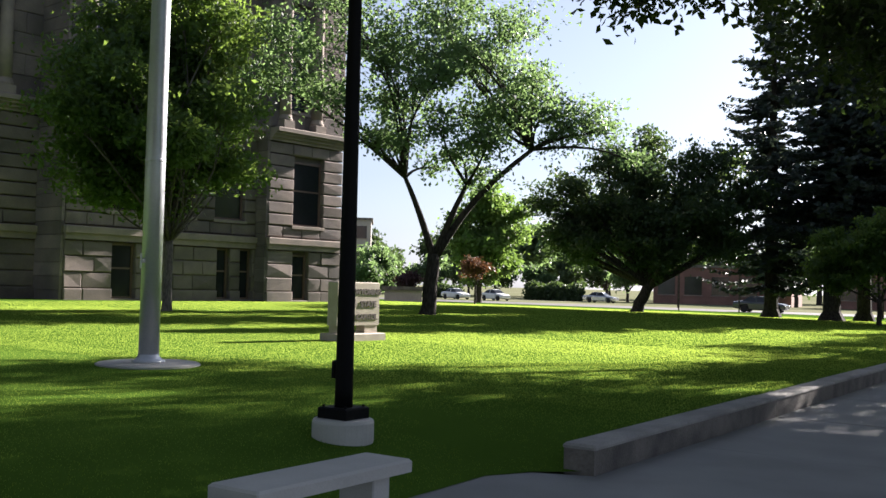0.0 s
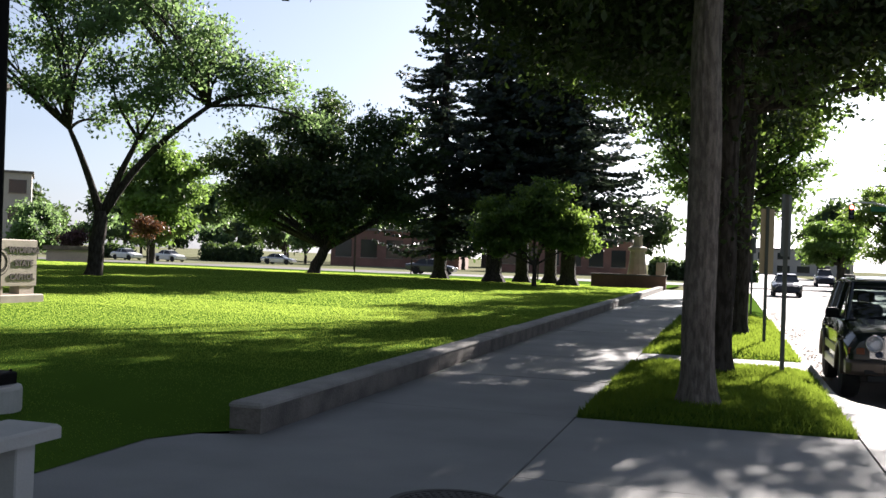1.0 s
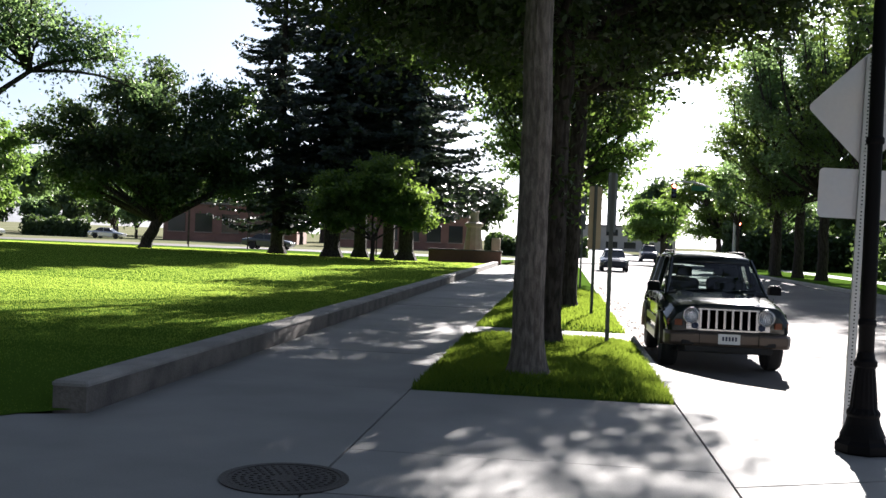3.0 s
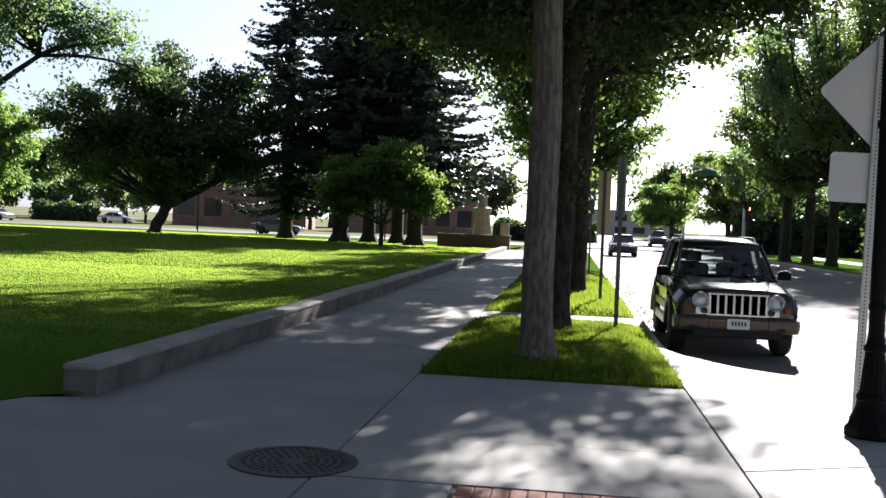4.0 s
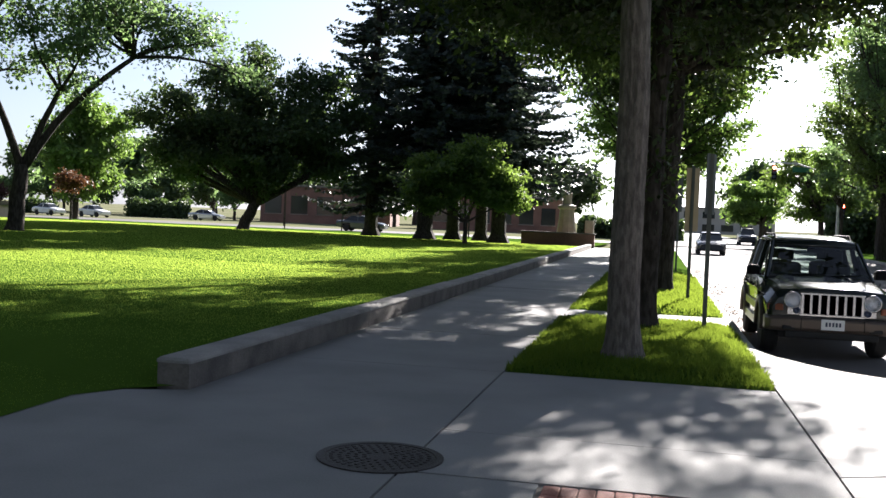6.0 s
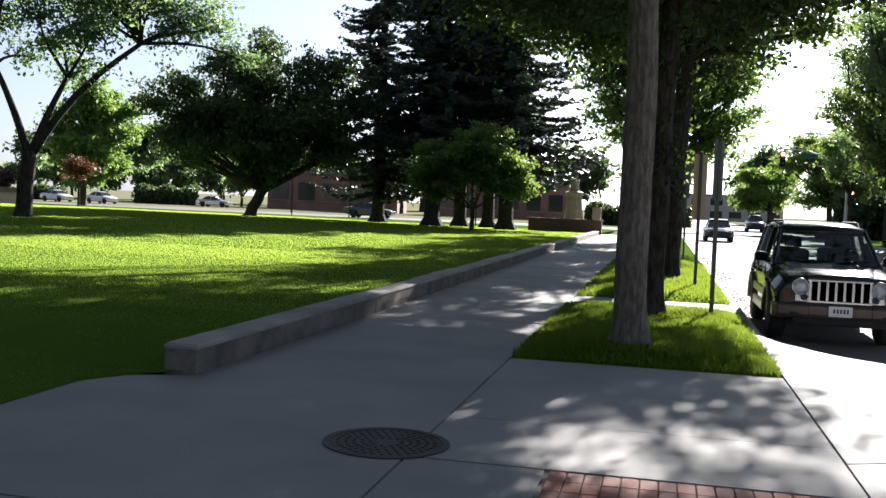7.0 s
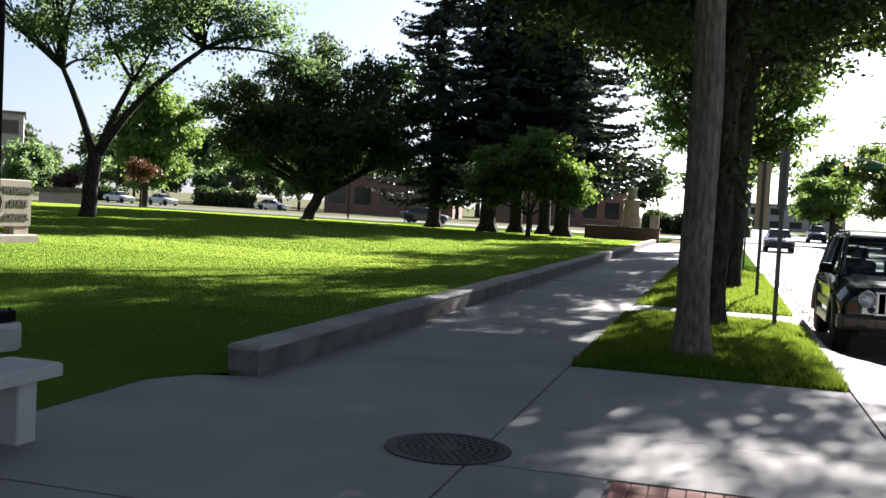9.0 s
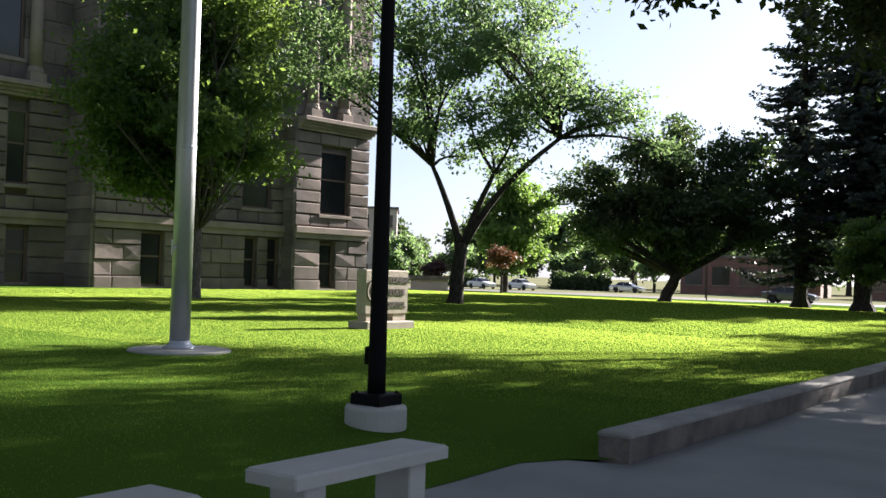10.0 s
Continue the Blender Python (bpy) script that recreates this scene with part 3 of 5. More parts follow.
    tree("park_tree", on_lawn(-9.3, 48.9), 1.2, [(-1.5, 0, 2.7, 1.8, 1.8, 1.4), (1.4, 0, 2.9, 1.7, 1.7, 1.5), (0.1, 0, 3.9, 1.7, 1.6, 1.3), (0.7, 0, 4.7, 1.1, 1.1, 0.8), (-1.9, 0, 3.9, 1.1, 1.1, 0.8), (2.2, 0, 2.2, 1.0, 1.0, 0.8), (-2.6, 0, 2.1, 0.9, 0.9, 0.7)],
         0.12, L_MID, M_DBARK, 34000, 0.1, "small rounded green tree on the lawn", 14, spread=0.28)
    for i, (x, y, h, r, tr) in enumerate(((-17.4, 60.0, 21.0, 5.2, 0.42), (-13.4, 57.6, 20.0, 5.6, 0.48), (-12.6, 62.0, 20.5, 5.0, 0.42), (-10.9, 62.6, 19.5, 5.0, 0.4), (-8.9, 57.0, 19.5, 5.9, 0.45))):
        spruce(on_lawn(x, y), h, r, tr, "tall dark spruce with drooping boughs on the lawn", 30 + i, bare=(1.8, 4.6, 4.2, 4.2, 3.0)[i], step=(0.5, 0.42, 0.42, 0.42, 0.42)[i], gap=(0.22, 0.08, 0.08, 0.08, 0.12)[i])
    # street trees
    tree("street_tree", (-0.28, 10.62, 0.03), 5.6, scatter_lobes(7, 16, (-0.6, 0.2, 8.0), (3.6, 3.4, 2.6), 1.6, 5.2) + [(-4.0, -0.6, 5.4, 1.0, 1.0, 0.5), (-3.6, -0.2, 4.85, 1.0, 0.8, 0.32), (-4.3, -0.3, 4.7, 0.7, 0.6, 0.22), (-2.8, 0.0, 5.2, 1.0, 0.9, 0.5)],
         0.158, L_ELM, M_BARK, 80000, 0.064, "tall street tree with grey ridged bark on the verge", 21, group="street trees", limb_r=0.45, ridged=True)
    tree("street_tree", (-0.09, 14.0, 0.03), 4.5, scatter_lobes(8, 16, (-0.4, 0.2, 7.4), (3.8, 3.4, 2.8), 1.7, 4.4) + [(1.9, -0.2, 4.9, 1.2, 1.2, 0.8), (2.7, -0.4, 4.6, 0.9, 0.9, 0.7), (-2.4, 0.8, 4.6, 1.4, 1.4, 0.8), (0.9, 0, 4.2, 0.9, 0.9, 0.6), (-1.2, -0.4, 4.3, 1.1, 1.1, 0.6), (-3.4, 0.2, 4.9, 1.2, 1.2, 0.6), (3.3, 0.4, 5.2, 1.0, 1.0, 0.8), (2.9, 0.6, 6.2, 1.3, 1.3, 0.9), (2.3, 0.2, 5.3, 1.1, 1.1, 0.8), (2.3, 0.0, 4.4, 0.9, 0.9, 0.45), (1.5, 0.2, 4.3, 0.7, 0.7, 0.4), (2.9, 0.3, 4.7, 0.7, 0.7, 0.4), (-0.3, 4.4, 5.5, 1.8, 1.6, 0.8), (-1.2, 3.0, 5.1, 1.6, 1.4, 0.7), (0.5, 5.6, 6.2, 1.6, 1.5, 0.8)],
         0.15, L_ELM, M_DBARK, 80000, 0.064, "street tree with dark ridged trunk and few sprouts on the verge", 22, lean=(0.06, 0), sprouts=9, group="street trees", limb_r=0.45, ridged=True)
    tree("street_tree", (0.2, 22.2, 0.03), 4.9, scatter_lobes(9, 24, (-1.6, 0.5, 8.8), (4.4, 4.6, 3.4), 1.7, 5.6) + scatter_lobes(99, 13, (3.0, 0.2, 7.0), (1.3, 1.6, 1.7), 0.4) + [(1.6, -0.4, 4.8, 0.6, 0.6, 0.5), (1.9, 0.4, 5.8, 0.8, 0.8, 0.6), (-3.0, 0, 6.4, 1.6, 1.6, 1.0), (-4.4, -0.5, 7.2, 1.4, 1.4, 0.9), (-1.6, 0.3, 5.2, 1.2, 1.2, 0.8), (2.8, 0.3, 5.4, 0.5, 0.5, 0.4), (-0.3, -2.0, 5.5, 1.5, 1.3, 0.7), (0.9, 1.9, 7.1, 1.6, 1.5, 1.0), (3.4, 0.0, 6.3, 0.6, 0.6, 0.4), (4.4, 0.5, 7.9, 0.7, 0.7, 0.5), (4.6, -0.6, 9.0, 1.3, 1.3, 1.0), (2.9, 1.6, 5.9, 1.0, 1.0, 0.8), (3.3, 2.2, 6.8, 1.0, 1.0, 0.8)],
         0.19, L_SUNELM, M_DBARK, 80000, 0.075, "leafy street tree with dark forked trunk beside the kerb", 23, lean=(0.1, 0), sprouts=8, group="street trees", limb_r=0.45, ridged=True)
    # L_BRIGHT on the farther two paints in sun coming through the leaves
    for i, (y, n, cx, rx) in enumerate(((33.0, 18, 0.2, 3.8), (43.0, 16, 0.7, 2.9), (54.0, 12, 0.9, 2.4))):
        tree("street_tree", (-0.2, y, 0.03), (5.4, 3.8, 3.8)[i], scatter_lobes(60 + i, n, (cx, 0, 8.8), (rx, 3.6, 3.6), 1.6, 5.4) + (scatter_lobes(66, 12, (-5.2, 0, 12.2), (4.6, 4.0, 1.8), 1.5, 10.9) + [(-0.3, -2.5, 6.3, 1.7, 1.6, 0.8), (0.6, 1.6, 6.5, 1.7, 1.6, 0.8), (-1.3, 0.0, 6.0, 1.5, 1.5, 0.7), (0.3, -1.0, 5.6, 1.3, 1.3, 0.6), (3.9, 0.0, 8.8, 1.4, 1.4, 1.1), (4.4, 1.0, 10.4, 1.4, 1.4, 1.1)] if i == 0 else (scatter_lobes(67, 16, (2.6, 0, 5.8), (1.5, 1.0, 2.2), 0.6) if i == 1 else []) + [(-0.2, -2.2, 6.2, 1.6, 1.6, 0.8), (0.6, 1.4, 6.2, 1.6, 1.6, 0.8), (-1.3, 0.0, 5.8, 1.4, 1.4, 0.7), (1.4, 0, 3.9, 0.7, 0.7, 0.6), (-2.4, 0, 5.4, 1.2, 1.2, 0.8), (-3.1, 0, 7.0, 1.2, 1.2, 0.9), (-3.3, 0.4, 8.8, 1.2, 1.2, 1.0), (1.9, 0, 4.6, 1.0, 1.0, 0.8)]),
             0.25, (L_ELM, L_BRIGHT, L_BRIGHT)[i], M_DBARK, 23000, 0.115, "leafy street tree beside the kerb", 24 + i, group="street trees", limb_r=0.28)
    # unseen trees added behind the camera to cut sky light on the near ground
    pt = tree("street_tree", (-7.0, -4.0, 0.0), 3.6, scatter_lobes(71, 24, (0, 0, 10.0), (5.6, 5.2, 4.4), 2.8, 5.4), 0.3, L_ELM, M_DBARK, 9000, 0.46, "unseen leafy tree added behind the camera to block sky light", 29, group="street trees")
    for k, (x, y) in enumerate(((-16.5, -5.0), (0.8, -8.5), (10.5, -8.0), (-26.0, -4.0), (-8.0, -15.0))):
        copy_thing(pt, pose(x, y, lawn_z(x, y) if x < -5 else -0.25 * (x > 5), 0, 0, 70 * k + 40))
    # across the street; L_SUNELM puts sunlight into most of these leaf colours
    for i, (x, y, h) in enumerate(((13.3, 64.4, 1.0), (14.1, 62.0, 1.1), (14.5, 58.0, 1.12), (15.6, 53.5, 1.15), (16.4, 45.0, 1.2), (15.5, 76.0, 0.95), (15.5, 36.0, 1.1))):
        tree("street_tree", (x, y, -0.05), 4.2 * h, scatter_lobes(80 + i, 34, (-0.6 if i else 0.4, 0, 9.0 * h), (4.4, 3.8, 5.8 * h), 0.95, 3.2 * h),
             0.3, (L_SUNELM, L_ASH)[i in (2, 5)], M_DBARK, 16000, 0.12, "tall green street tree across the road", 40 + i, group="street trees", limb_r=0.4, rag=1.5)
    tree("street_tree", (13.4, 79.0, -0.05), 3.4, scatter_lobes(88, 16, (-0.6, 0, 6.2), (2.1, 1.8, 1.8), 0.7, 4.4), 0.12, L_BRIGHT, M_DBARK, 9000, 0.1, "small light green tree beside the far pavement", 48, group="street trees", limb_r=0.4)
    tree("far_tree", (11.5, 118, -0.25), 2.5, scatter_lobes(90, 22, (-0.5, 0, 4.6), (2.9, 2.9, 2.8), 1.1, 2.0), 0.25, L_BRIGHT, M_DBARK, 16000, 0.17, "light green tree beside the far street", 50, rag=2.0)
    tree("far_tree", (15.0, 99, -0.25), 3.0, scatter_lobes(91, 34, (-0.6, 0, 6.6), (4.8, 3.6, 4.2), 1.3, 1.8), 0.3, L_MID, M_DBARK, 26000, 0.16, "green tree beside the crossing", 51)
    tree("far_tree", (20.0, 102, -0.25), 3.0, scatter_lobes(89, 30, (0, 0, 7.6), (4.4, 3.6, 5.0), 1.4, 2.0), 0.3, L_ASH, M_DBARK, 20000, 0.18, "green tree beside the crossing", 58)
    # beyond the far street
    tree("far_tree", (-54, 85.5, -0.25), 2.0, scatter_lobes(92, 20, (0.6, 0.5, 7.2), (3.6, 3.6, 5.0), 1.8, 2.6), 0.4, L_BRIGHT, M_DBARK, 22000, 0.24, "sunlit light green tree beyond the lawn", 52, spread=0.45)
    tree("far_tree", (-44.4, 69.8, lawn_z(-44.4, 69.8)), 1.6, scatter_lobes(93, 5, (0, 0, 2.9), (0.6, 0.6, 0.6), 0.7), 0.1, L_RED, M_DBARK, 3000, 0.11, "small copper-red ornamental tree", 53)
    tree("far_tree", (-66, 84, -0.3), 1.2, scatter_lobes(94, 8, (0, 0, 3.2), (2.8, 2.8, 1.5), 1.5, 1.6), 0.2, L_ASH, M_DBARK, 12000, 0.2, "light green bushy tree beside the building", 54, spread=0.5)
    tree("far_tree", on_lawn(-57.3, 78.2), 1.1, scatter_lobes(97, 7, (0, 0, 2.0), (0.8, 0.8, 0.6), 0.7, 1.2), 0.09, L_PURPLE, M_DBARK, 5000, 0.12, "small dark purple-leaved ornamental tree", 56)
    # a belt of trees closes the distance
    protos = [tree("far_tree", (-120 + 60 * i, 180, -0.25), 2.6, scatter_lobes(95 + i, 7, (0, 0, 6.4), (3.6, 3.2, 3.6), 2.5, 1.4), 0.35, (L_DARK, L_ASH)[i % 2], M_DBARK, 3000, 0.5, "green tree in the distant belt", 60 + i, spread=0.6, group="distant trees") for i in range(3)]
    rng = random.Random(77)
    for k in range(38):
        az, dist = -22 + 2.6 * k + rng.uniform(-0.8, 0.8), 186 + rng.uniform(-6, 8) + (14 if k % 2 else 0)
        x, y = -dist * math.sin(radians(az)), dist * math.cos(radians(az))
        if abs(x - 7) < 7 or (x < -30 and y < 60):
            continue
        copy_thing(protos[rng.randrange(3)], pose(x, y, -0.25, 0, 0, rng.uniform(0, 360)) @ Matrix.Scale(rng.uniform(1.0, 1.45), 4))
    for k in range(13):
        copy_thing(protos[(k * 2) % 3], pose(-112 + 6.4 * k + rng.uniform(-1.5, 1.5), 142 + rng.uniform(-5, 5), -0.6, 0, 0, 50 * k) @ Matrix.Scale(rng.uniform(0.6, 0.85), 4))
    for k in range(9):
        copy_thing(protos[k % 3], pose(22 + 2.2 * (k % 3) + k, 40 + 10 * k, -0.25, 0, 0, 40 * k) @ Matrix.Scale(0.85, 4))


build_trees()


# ---- stone building ----
def stone_block(x, y0, y1, z0, z1, deep, rng, rough=0.018, g=0.012):
    """One rock-faced block whose face looks along +x."""
    y0, y1, z0, z1 = y0 + g * 0.4, y1 - g * 0.4, z0 + g, z1 - g
    e = 0.045
    b = Build()
    back = [(x - deep, y0, z0), (x - deep, y1, z0), (x - deep, y1, z1), (x - deep, y0, z1)]
    rim = [(x, y0, z0), (x, y1, z0), (x, y1, z1), (x, y0, z1)]
    jit = lambda: rough * rng.uniform(0.3, 1.6)
    face = [(x + jit(), y0 + e, z0 + e), (x + jit(), y1 - e, z0 + e), (x + jit(), y1 - e, z1 - e), (x + jit(), y0 + e, z1 - e), (x + jit() * 1.1, (y0 + y1) / 2, (z0 + z1) / 2)]
    b.add(back + rim + face, [(0, 1, 5, 4), (1, 2, 6, 5), (2, 3, 7, 6), (3, 0, 4, 7), (4, 5, 9, 8), (5, 6, 10, 9), (6, 7, 11, 10), (7, 4, 8, 11), (8, 9, 12), (9, 10, 12), (10, 11, 12), (11, 8, 12)])
    return b


M_STRIM = material("dressed_sandstone", (0.28, 0.225, 0.185), 0.85, var=0.15, scale=1.2, fine=30, bump=0.25, second=(0.2, 0.165, 0.14))
M_DARKGL = material("dark_window_glass", (0.02, 0.022, 0.026), 0.12, var=0.2, scale=0.7, fine=4, bump=0.02)
M_FRAME = plain("painted_window_frame", (0.14, 0.09, 0.07), 0.5)
M_BLIND = plain("window_blind", (0.35, 0.33, 0.3), 0.8)


def window_unit(parent, x, y0, y1, z0, z1, mullion=True):
    w = new("window")
    w.parent = parent
    f = Build()
    f.box(x - 0.29, x - 0.2, y0, y0 + 0.1, z0, z1).box(x - 0.29, x - 0.2, y1 - 0.1, y1, z0, z1)
    f.box(x - 0.29, x - 0.2, y0 + 0.1, y1 - 0.1, z0, z0 + 0.1).box(x - 0.29, x - 0.2, y0 + 0.1, y1 - 0.1, z1 - 0.1, z1)
    zm = z0 + (z1 - z0) * 0.55
    if mullion:
        f.box(x - 0.29, x - 0.22, y0 + 0.1, y1 - 0.1, zm - 0.04, zm + 0.04)
    part("window_frame", f, M_FRAME, w)
    part("pane", Build().box(x - 0.28, x - 0.26, y0 + 0.08, y1 - 0.08, z0 + 0.08, z1 - 0.08), M_DARKGL, w)
    part("sill", Build().box(x - 0.35, x + 0.1, y0 - 0.12, y1 + 0.12, z0 - 0.16, z0, c=0.02), M_STRIM, w)


def facade(parent, x, y0, y1, courses, holes, rng, rough=0.018, joint=0.012):
    """Running courses of blocks with openings (y0, y1, z0, z1)."""
    for ci, (a, c) in enumerate(courses):
        spans = [(y0, y1)]
        for h0, h1, g0, g1 in holes:
            if g0 < c - 0.05 and g1 > a + 0.05:
                spans = [s for p, q in spans for s in ((p, min(q, h0)), (max(p, h1), q)) if s[1] - s[0] > 0.08]
        for p, q in spans:
            n = max(1, round((q - p) / 1.25))
            cuts = [p + (q - p) * i / n for i in range(n + 1)]
            if n > 1:
                cuts = [p] + [v + (0.28 if ci % 2 else -0.28) for v in cuts[1:-1]] + [q]
            for u, v in zip(cuts, cuts[1:]):
                part("stone_block", stone_block(x, u, v, a, c, 0.4, rng, rough, joint), M_STONE, parent)


def build_capitol():
    rng = random.Random(5)
    hall = thing("stone_building", "large rusticated sandstone public building with tall dark windows", "building")
    hall.matrix_world = Matrix.Translation((-36, 42, 0)) @ pose(0, 0, 0, 0, 0, -6.5) @ Matrix.Translation((36, -42, 0))
    core = Build()
    core.box(-62, -36.3, 26.25, 41.6, 0.0, 26).box(-36.4, -35.45, 36.65, 41.55, 0.0, 26).box(-62, -38.6, -14, 26.15, 0.0, 26)
    part("wall", core, M_STONE, hall)
    low = [(1.0 + 0.7 * i, 1.7 + 0.7 * i) for i in range(3)]
    high = [(3.75 + 0.61 * i, 4.36 + 0.61 * i) for i in range(8)]
    mid_low = [(28.5, 29.7, 0.55, 3.05), (34.2, 34.97, 0.55, 3.08), (35.6, 36.35, 0.55, 3.1)]
    mid_high = [(28.2, 30.0, 4.5, 7.8), (31.2, 32.8, 4.5, 7.8), (34.0, 35.8, 4.5, 7.8)]
    pav_low, pav_high = [(38.3, 39.36, 0.55, 2.92)], [(38.25, 40.28, 4.4, 7.75)]
    wing_low = [(23.4, 24.4, 0.6, 3.0), (17.5, 19.0, 0.6, 3.0), (13.0, 14.5, 0.6, 3.0)]
    wing_high = [(23.3, 24.25, 4.85, 8.1), (17.4, 19.1, 4.85, 8.1), (12.9, 14.6, 4.85, 8.1)]
    for x, a, c, hl, hh in ((-36.0, 26.2, 36.56, mid_low, mid_high), (-35.15, 36.6, 41.66, pav_low, pav_high), (-38.3, 11.0, 26.1, wing_low, wing_high)):
        facade(hall, x + 0.09, a, c, [(0.2, 1.0)], hl, rng)
        facade(hall, x, a, c, low, hl, rng, 0.05)
        facade(hall, x, a, c, high, hh, rng, 0.03, 0.03)
        for y0, y1, z0, z1 in hl + hh:
            window_unit(hall, x, y0, y1, z0, z1)
        part("string_course", Build().box(x - 0.7, x + 0.14, a, c, 3.12, 3.4).box(x - 0.7, x + 0.24, a - 0.05, c + 0.05, 3.4, 3.72, c=0.04), M_STRIM, hall)
        part("cornice", Build().box(x - 0.75, x + 0.15, a, c, 8.65, 8.8).box(x - 0.75, x + 0.3, a, c + 0.1, 8.8, 8.95).box(x - 0.75, x + 0.48, a, c + 0.2, 8.95, 9.08).box(x - 0.75, x + 0.66, a, c + 0.3, 9.08, 9.3, c=0.04), M_STRIM, hall)
        # upper storeys: tall windows between pilasters
        up = [(u, u + 1.3, 10.3, 15.6) for u in (a + 1.2 + 2.6 * i for i in range(int((c - a - 1.2) / 2.6)))] or [(a + 1.0, a + 2.3, 10.3, 15.6)]
        facade(hall, x, a, c, [(9.36 + 0.94 * i, 10.3 + 0.94 * i) for i in range(8)], up, rng)
        for y0, y1, z0, z1 in up:
            window_unit(hall, x, y0, y1, z0, z1)
            for yc in (y0 - 0.42, y1 + 0.42):
                col = part("column", Build().lathe([(0.3, 10.0), (0.27, 12.0), (0.25, 16.0), (0.33, 16.5)], 20, (x + 0.2, yc, 0)), M_STRIM, hall, smooth=True)
                part("column_base", Build().box(x - 0.1, x + 0.56, yc - 0.36, yc + 0.36, 9.31, 9.7, c=0.02).lathe([(0.36, 9.7), (0.38, 9.78), (0.33, 9.9), (0.31, 10.0)], 20, (x + 0.2, yc, 0)), M_STRIM, col)
        part("cornice", Build().box(x - 0.75, x + 0.7, a, c + 0.3, 16.9, 17.7, c=0.05), M_STRIM, hall)
    # return walls of the projecting middle and end
    for yy, xa, xb in ((26.14, -38.32, -36.0), (36.58, -35.98, -35.15)):
        for i in range(28):
            z = 0.3 + 0.6 * i
            b = Build().box(xa, xb, yy - 0.1, yy + 0.04, z + 0.01, z + 0.59, c=0.012)
            part("return_course", b, M_STONE, hall)
    part("roof", Build().box(-63, -34.5, 25.6, 42.2, 26, 26.6).box(-63, -37.8, -14, 25.6, 26, 26.5), M_STRIM, hall)


# ---- cars ----
M_PAINT = plain("dark_green_car_paint", (0.011, 0.015, 0.015), 0.1, 0.0)
M_PAINT.node_tree.nodes["Principled BSDF"].inputs["Coat Weight"].default_value = 0.25
M_PAINT.node_tree.nodes["Principled BSDF"].inputs["Specular IOR Level"].default_value = 0.3
M_CLAD = plain("khaki_bumper_paint", (0.1, 0.078, 0.063), 0.3, 0.3)
M_CHROME = plain("chrome", (0.34, 0.34, 0.35), 0.2, 1.0, var=0.03)
M_RUBBER = material("tyre_rubber", (0.02, 0.02, 0.02), 0.85, var=0.2, bump=0.2)
M_RIM = plain("alloy_rim", (0.35, 0.35, 0.36), 0.35, 0.8)
M_SEAT = plain("dark_seat_cloth", (0.05, 0.048, 0.045), 0.9)
M_AMBER = plain("amber_lens", (0.22, 0.07, 0.035), 0.2)
M_PLATE = plain("white_plate", (0.7, 0.72, 0.72), 0.4)
M_INK = plain("dark_ink", (0.03, 0.04, 0.08), 0.5)
M_GLASS = glass_material("car_glass", (0.55, 0.62, 0.6))
M_LENS = glass_material("lamp_lens", (0.9, 0.92, 0.95), 0.05)
M_SILVER = plain("silver_car_paint", (0.55, 0.56, 0.58), 0.2, 0.6)
M_WHITE = plain("white_car_paint", (0.75, 0.75, 0.74), 0.25)
M_GREYCAR = plain("grey_car_paint", (0.1, 0.105, 0.11), 0.2, 0.4)
M_NAVY = plain("navy_car_paint", (0.02, 0.025, 0.045), 0.2, 0.3)


def loft(b, rings, close=True):
    """A skin through rings of equal length."""
    n = len(rings[0])
    faces = [(i * n + k, i * n + (k + 1) % n, i * n + n + (k + 1) % n, i * n + n + k) for i in range(len(rings) - 1) for k in range(n)]
    if close:
        faces += [tuple(range(n - 1, -1, -1)), tuple(range((len(rings) - 1) * n, len(rings) * n))]
    return b.add([p for r in rings for p in r], faces)


def ring(y, w_low, w_mid, w_top, z_low, z_mid, z_top, crown=0.03):
    """A car body's cross-section at y: half widths and heights."""
    half = [(w_low, z_low), (w_mid, z_low + 0.1), (w_mid + 0.01, z_mid), (w_top + 0.03, z_top - 0.045), (w_top - 0.06, z_top), (w_top * 0.45, z_top + crown)]
    return [(x, y, z) for x, z in half] + [(-x, y, z) for x, z in reversed(half)]


def wheel(parent, x, y, r, wide, name="wheel"):
    """A wheel whose axle runs along x."""
    m = pose(x, y, r, 0, 90, 0)
    t = Build().lathe([(r * 0.62, -wide / 2), (r * 0.9, -wide / 2), (r, -wide * 0.3), (r, wide * 0.3), (r * 0.9, wide / 2), (r * 0.62, wide / 2)], 28)
    t.v = [tuple(m @ Vector(p)) for p in t.v]
    wh = part(name, t, M_RUBBER, parent, smooth=False)
    rim = Build().lathe([(r * 0.62, -wide * 0.42), (r * 0.55, -wide * 0.3), (r * 0.15, -wide * 0.36), (r * 0.1, -wide * 0.45), (r * 0.1, wide * 0.45), (r * 0.15, wide * 0.36), (r * 0.55, wide * 0.3), (r * 0.62, wide * 0.42)], 28)
    rim.v = [tuple(m @ Vector(p)) for p in rim.v]
    part("rim", rim, M_RIM, wh)
    return wh


